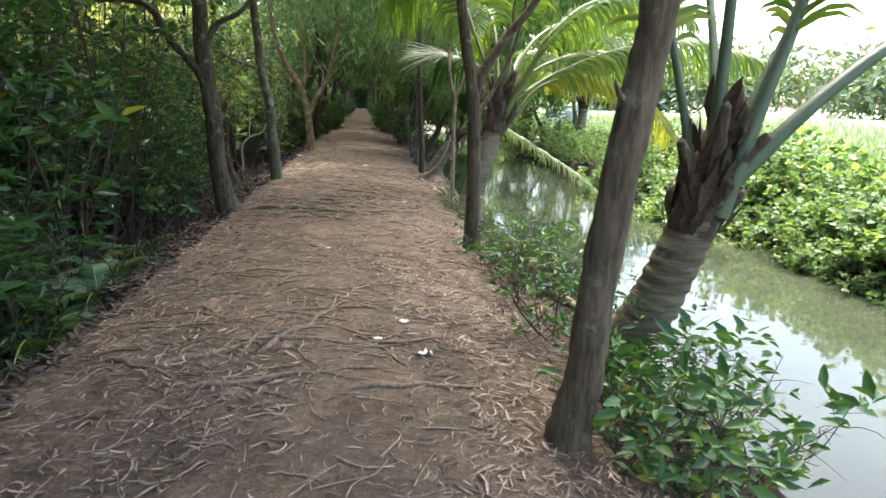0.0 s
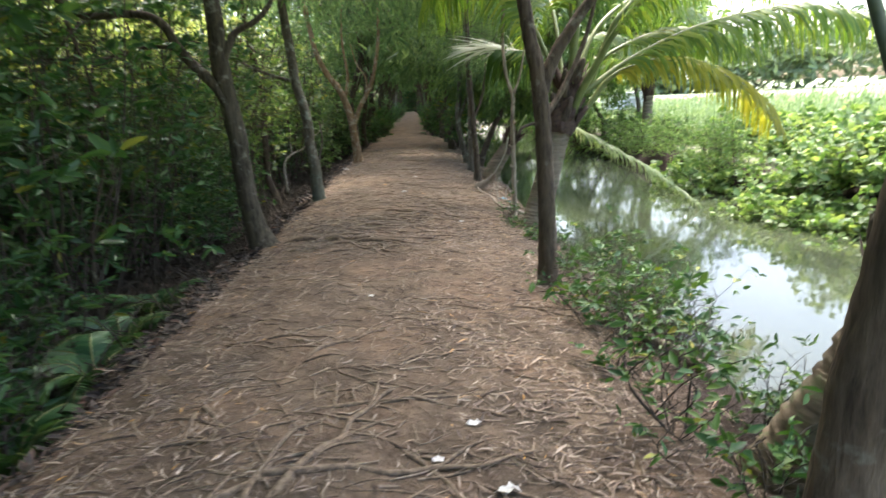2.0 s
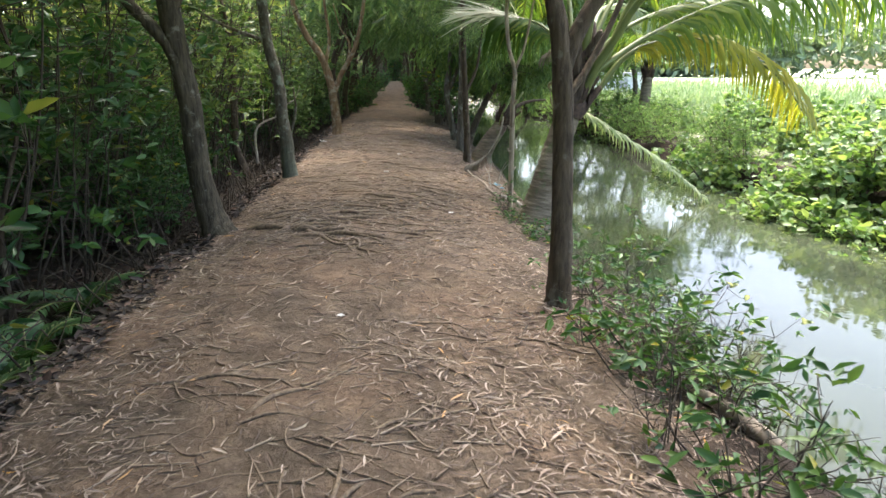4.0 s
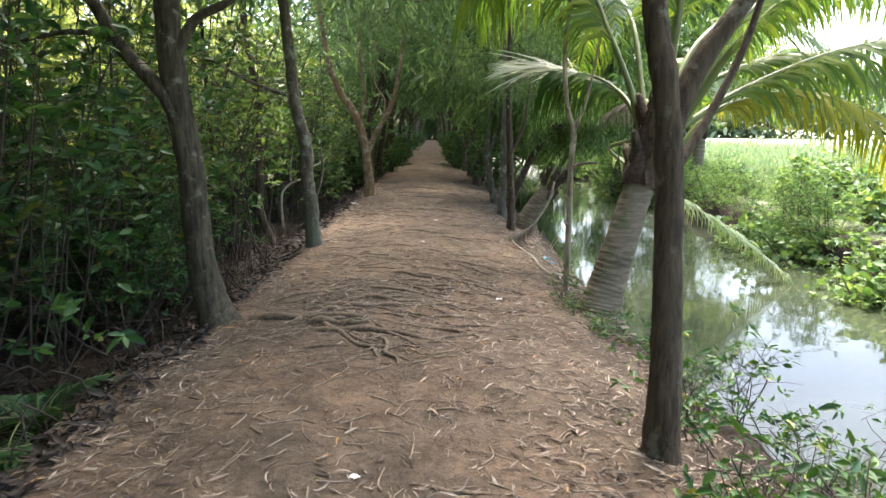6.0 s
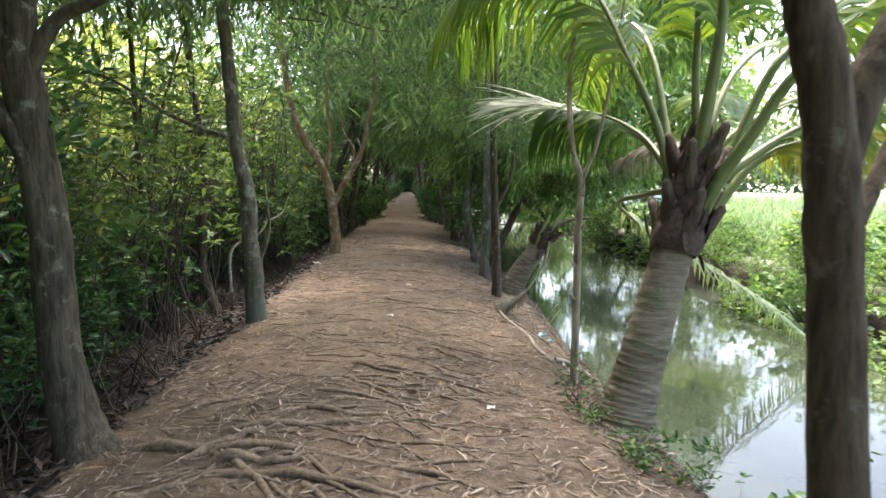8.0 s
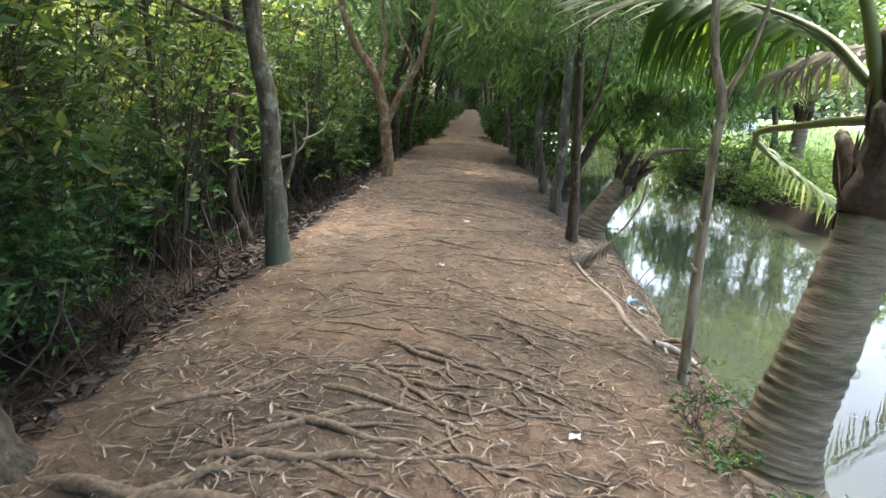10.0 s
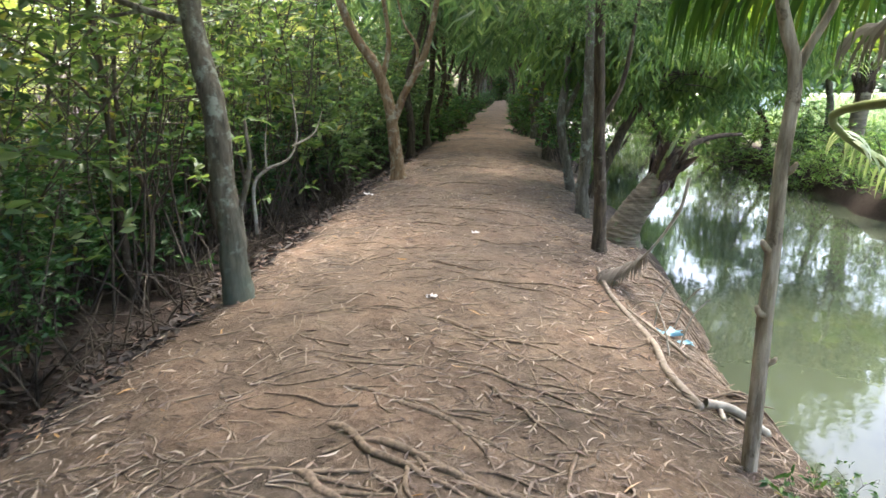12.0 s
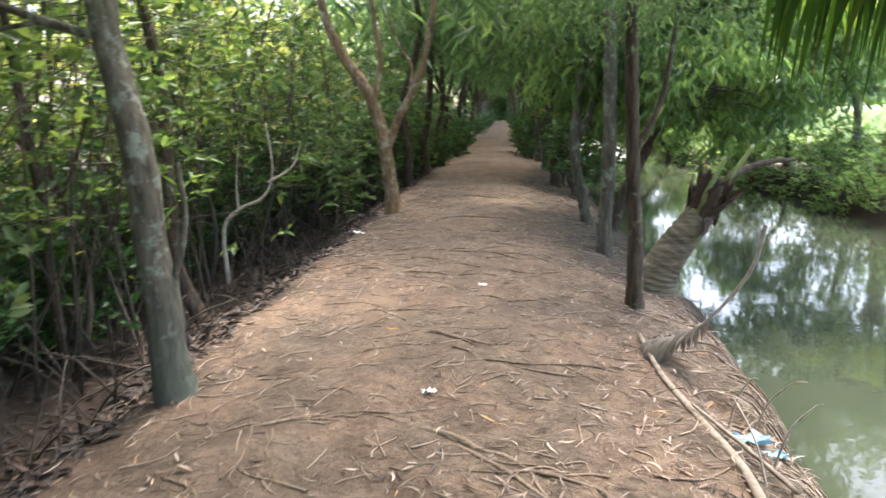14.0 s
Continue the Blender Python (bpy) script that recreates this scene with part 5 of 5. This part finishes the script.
MAIN_ROOTS = [((-1.3, 8.75), (0.72, 8.1), 0.04), ((-0.7, 8.6), (0.0, 7.6), 0.03), ((-0.75, 8.85), (0.6, 9.0), 0.03), ((-0.9, 8.5), (-0.4, 8.9), 0.035), ((-0.5, 9.3), (0.8, 8.9), 0.025),
              ((-0.4, 9.6), (0.75, 9.2), 0.022), ((-1.2, 9.2), (0.3, 9.9), 0.022), ((0.0, 10.1), (1.0, 9.5), 0.022),
              ((-0.55, 3.75), (0.95, 3.95), 0.022), ((-0.3, 3.5), (0.25, 4.55), 0.025), ((-0.9, 3.3), (-0.15, 3.75), 0.028), ((0.2, 3.05), (1.05, 3.2), 0.026), ((-0.25, 4.35), (0.85, 4.15), 0.016),
              ((-1.05, 5.45), (-0.2, 5.4), 0.014), ((-0.4, 5.0), (0.15, 5.5), 0.018), ((0.15, 4.85), (0.75, 5.15), 0.014), ((-0.85, 4.5), (-0.5, 4.0), 0.018),
              ((-0.15, 10.25), (0.55, 9.75), 0.024), ((-0.2, 9.9), (0.35, 9.35), 0.026), ((0.0, 9.75), (0.75, 9.3), 0.022), ((0.05, 11.7), (1.0, 11.25), 0.020), ((0.3, 11.55), (1.2, 10.6), 0.014),
              ((-0.5, 10.9), (0.5, 10.95), 0.014), ((0.55, 10.7), (0.95, 10.2), 0.014), ((-0.05, 12.9), (0.5, 12.7), 0.02), ((-0.6, 13.4), (0.3, 13.5), 0.016), ((0.1, 12.4), (1.3, 12.5), 0.012),
              ((-0.2, 15.4), (1.0, 15.2), 0.018), ((-0.6, 17.3), (0.6, 17.4), 0.02), ((-0.3, 19.6), (0.4, 19.5), 0.03), ((-0.9, 6.9), (0.1, 6.6), 0.012), ((0.2, 6.2), (0.9, 5.9), 0.012),
              ((-0.6, 9.05), (0.5, 9.35), 0.024), ((-0.3, 8.95), (0.9, 8.7), 0.018), ((0.1, 10.5), (0.95, 10.0), 0.02), ((0.3, 9.95), (1.1, 9.75), 0.018), ((-0.2, 10.6), (0.6, 10.35), 0.016),
              ((0.4, 10.9), (1.2, 10.55), 0.016), ((-0.7, 7.9), (0.2, 8.3), 0.016), ((-0.35, 7.55), (0.15, 8.0), 0.018), ((-0.75, 11.6), (0.2, 11.9), 0.013), ((0.2, 13.9), (1.0, 13.7), 0.014), ((-0.5, 14.5), (0.5, 14.4), 0.014),
              ((-0.63, 3.08), (0.47, 3.37), 0.026), ((-1.2, 3.66), (-0.64, 3.12), 0.022), ((-0.86, 4.44), (-0.61, 3.94), 0.018), ((-0.39, 3.49), (-0.1, 4.7), 0.016), ((0.22, 3.98), (0.66, 3.36), 0.016), ((-0.71, 8.46), (-0.16, 8.37), 0.045), ((-0.72, 8.35), (0.57, 7.93), 0.036), ((-0.19, 8.26), (0.1, 7.46), 0.024), ((-1.09, 8.03), (-0.57, 8.33), 0.026)]
for i, (a, b, w) in enumerate(MAIN_ROOTS):
    surface_root(a, b, w, 700 + 3 * i, i % 3 != 2)


def fine_roots():
    """A web of thin rootlets where the main roots cross the path."""
    r = rng(780)
    out = []
    for i in range(300):
        x0 = r.uniform(-1.1, 1.2)
        y0 = r.choice([3.9, 5.2, 8.6, 9.6, 11.2, 13.0, 15.3]) + r.normal() * 0.55
        a0 = r.normal() * 0.55 + (0 if r.uniform() < 0.5 else math.pi)
        ln, w = r.uniform(0.15, 0.6), r.uniform(0.004, 0.011)
        p, pts = np.array([x0, y0]), []
        for k in range(5):
            pts.append((p[0], p[1], float(land(p[0], p[1])) + w * r.uniform(-0.2, 0.8)))
            a0 += r.normal() * 0.35
            p = p + np.array([math.cos(a0), math.sin(a0)]) * ln / 4
        out.append(tube(smooth_path(pts, 11), np.linspace(w, w * 0.4, 11), 5))
    tagged(new("rootlets", mesh_of("rootlets", *join(out), ROOT)), "web of thin brown rootlets over the path", "roots", kind="stuff")


fine_roots()


# ---- litter ----
def litter():
    r = rng(800)
    n = 150000
    u = r.uniform(0, 1, n)
    yy = 1.0 + 22 * u ** 1.5
    x = r.uniform(-2.3, 2.15, n)
    edge = np.clip(np.abs(x + 0.1) / 1.5, 0, 1)
    patch = 0.5 + 0.5 * np.sin(x * 2.1 + 0.7 * np.sin(yy * 1.3)) * np.cos(yy * 1.1 + x)
    keep = r.uniform(0, 1, n) < 0.04 + 0.46 * edge ** 2 * (x > -1.55) + 0.10 * (x <= -1.55) + 0.6 * patch ** 3 * (np.abs(x) < 1.5)
    keep_more = 0.55 * np.exp(-((x - 0.55) / 0.6) ** 2 - ((yy - 8.9) / 0.9) ** 2) + 0.5 * np.exp(-((x + 1.15) / 0.4) ** 2 - ((yy - 5.5) / 2.0) ** 2) + 0.5 * np.exp(-((x - 1.15) / 0.35) ** 2) * (yy < 8)
    keep |= r.uniform(0, 1, n) < keep_more
    keep &= (yy < 10.2) | (np.abs(x) > 0.95) | (r.uniform(0, 1, n) < 0.6)
    keep &= (yy < 9) | (x > -1.25 + 0.25 * np.sin(yy * 2.3) + 0.15 * np.sin(yy * 7.1)) | (r.uniform(0, 1, n) < 0.3)
    x, yy = x[keep], yy[keep]
    m = len(x)
    p = np.stack([x, yy, land(x, yy) + r.uniform(0.004, 0.014, m)], 1)
    a = r.uniform(0, 6.28, m)
    d = np.stack([np.cos(a), np.sin(a), r.normal(size=m) * 0.12], 1)
    crescent = (np.array([(0, 0, 0), (0.33, 0.10, 0.03), (0.68, 0.10, 0.03), (1, 0.0, 0.0), (0.68, 0.19, 0.01), (0.33, 0.19, 0.01)]), np.array([(0, 1, 4, 5), (1, 2, 3, 4)]))
    up = np.stack([r.normal(size=m) * 0.35, r.normal(size=m) * 0.35, np.ones(m)], 1)
    h = m * 2 // 3
    size = 0.020 + 0.095 * r.uniform(0, 1, m) ** 1.7
    a1 = scatter(crescent, p[:h], d[:h], up[:h], size[:h])
    a2 = scatter(leaf_shape(0.15, 0.03, 0.06), p[h:], d[h:], up[h:], size[h:] * 1.05)
    tagged(new("leaf_litter", mesh_of("leaf_litter", *join([a1, a2]), LITTER)), "curled dry brown fallen leaves strewn over the path", "leaf litter", kind="stuff")
    # the thicket floor: rotting leaves with shade put into their colour, and a tangle of dead twigs
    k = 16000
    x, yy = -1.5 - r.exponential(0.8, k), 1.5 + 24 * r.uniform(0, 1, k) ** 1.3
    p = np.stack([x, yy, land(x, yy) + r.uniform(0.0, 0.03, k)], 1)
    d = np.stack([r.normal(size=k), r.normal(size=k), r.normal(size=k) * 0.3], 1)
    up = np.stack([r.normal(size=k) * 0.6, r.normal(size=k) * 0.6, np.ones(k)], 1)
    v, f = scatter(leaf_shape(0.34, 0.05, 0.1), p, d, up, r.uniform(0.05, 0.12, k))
    tagged(new("rotting_leaves", mesh_of("rotting_leaves", v, f, ROTTEN)), "rotting leaves on the thicket floor, painted darker for shade", "leaf litter", kind="stuff")
    tg = []
    for i in range(1100):
        q = np.array([-2.0 - r.exponential(0.9), 2.5 + 20 * r.uniform() ** 1.2, 0.0])
        q[2] = float(land(q[0], q[1]))
        e = q + np.array([r.normal() * 0.35, r.normal() * 0.35, abs(r.normal()) * 0.35])
        c = (q + e) / 2 + r.normal(size=3) * np.array([0.08, 0.08, 0.06]) + (0, 0, 0.05)
        tg.append(tube(smooth_path([q, c, e], 5), np.linspace(0.009, 0.003, 5) * r.uniform(0.5, 1.5), 4))
    tagged(new("twig_tangle", mesh_of("twig_tangle", *join(tg), TWIG)), "tangle of dead grey-brown twigs on the thicket floor", "twigs", kind="stuff")
    # twigs
    n = 2200
    tw = []
    for i in range(n):
        x0, y0 = r.uniform(-1.9, 1.7), 1.5 + 20 * r.uniform() ** 1.3
        a0, ln = r.normal() * 0.5 + (0 if r.uniform() < 0.6 else 1.4), r.uniform(0.05, 0.26)
        e = np.array([x0 + math.cos(a0) * ln, y0 + math.sin(a0) * ln])
        c = np.array([(x0 + e[0]) / 2 + r.normal() * 0.03, (y0 + e[1]) / 2 + r.normal() * 0.03])
        pts = [(q[0], q[1], float(land(q[0], q[1])) + 0.006) for q in ((x0, y0), c, e)]
        tw.append(tube(smooth_path(pts, 6), np.linspace(0.005, 0.0025, 6) * r.uniform(0.5, 1.4), 4))
    tagged(new("twig_litter", mesh_of("twig_litter", *join(tw), DRY_TWIG)), "thin dry twigs and rootlets scattered over the earth", "twigs", kind="stuff")


litter()


def scrap(name, at, size, material, label, seed):
    """A crumpled flat piece."""
    r = rng(seed)
    k = 6
    gx, gy = np.meshgrid(np.linspace(-0.5, 0.5, k), np.linspace(-0.5, 0.5, k), indexing="ij")
    v = np.stack([gx * size * (1 + 0.3 * r.normal(size=gx.shape)), gy * size * 0.7 * (1 + 0.3 * r.normal(size=gx.shape)), np.abs(r.normal(size=gx.shape)) * size * 0.16], -1).reshape(-1, 3)
    i = np.arange(k - 1)[:, None] * k + np.arange(k - 1)[None]
    ob = new(name, mesh_of(name, v, np.stack([i, i + k, i + k + 1, i + 1], -1).reshape(-1, 4), material))
    ob.location = (at[0], at[1], float(land(*at)) + 0.008)
    tagged(ob, label, "litter")


scrap("plastic_scrap", (1.75, 11.98), 0.16, BLUE, "crumpled light blue plastic scrap on the bank", 900)
scrap("plastic_scrap", (1.86, 11.9), 0.10, BLUE, "crumpled light blue plastic scrap on the bank", 901)
for i, (x, yy, s) in enumerate(((0.59, 4.1, 0.06), (0.41, 3.82, 0.05), (0.69, 3.58, 0.07), (0.1, 12.03, 0.07), (-0.05, 6.2, 0.04), (-1.4, 16.8, 0.12), (0.3, 14.2, 0.07), (0.9, 9.3, 0.05))):
    scrap("pale_leaf", (x, yy), s, PALE, "pale dry leaf scrap on the earth", 910 + i)
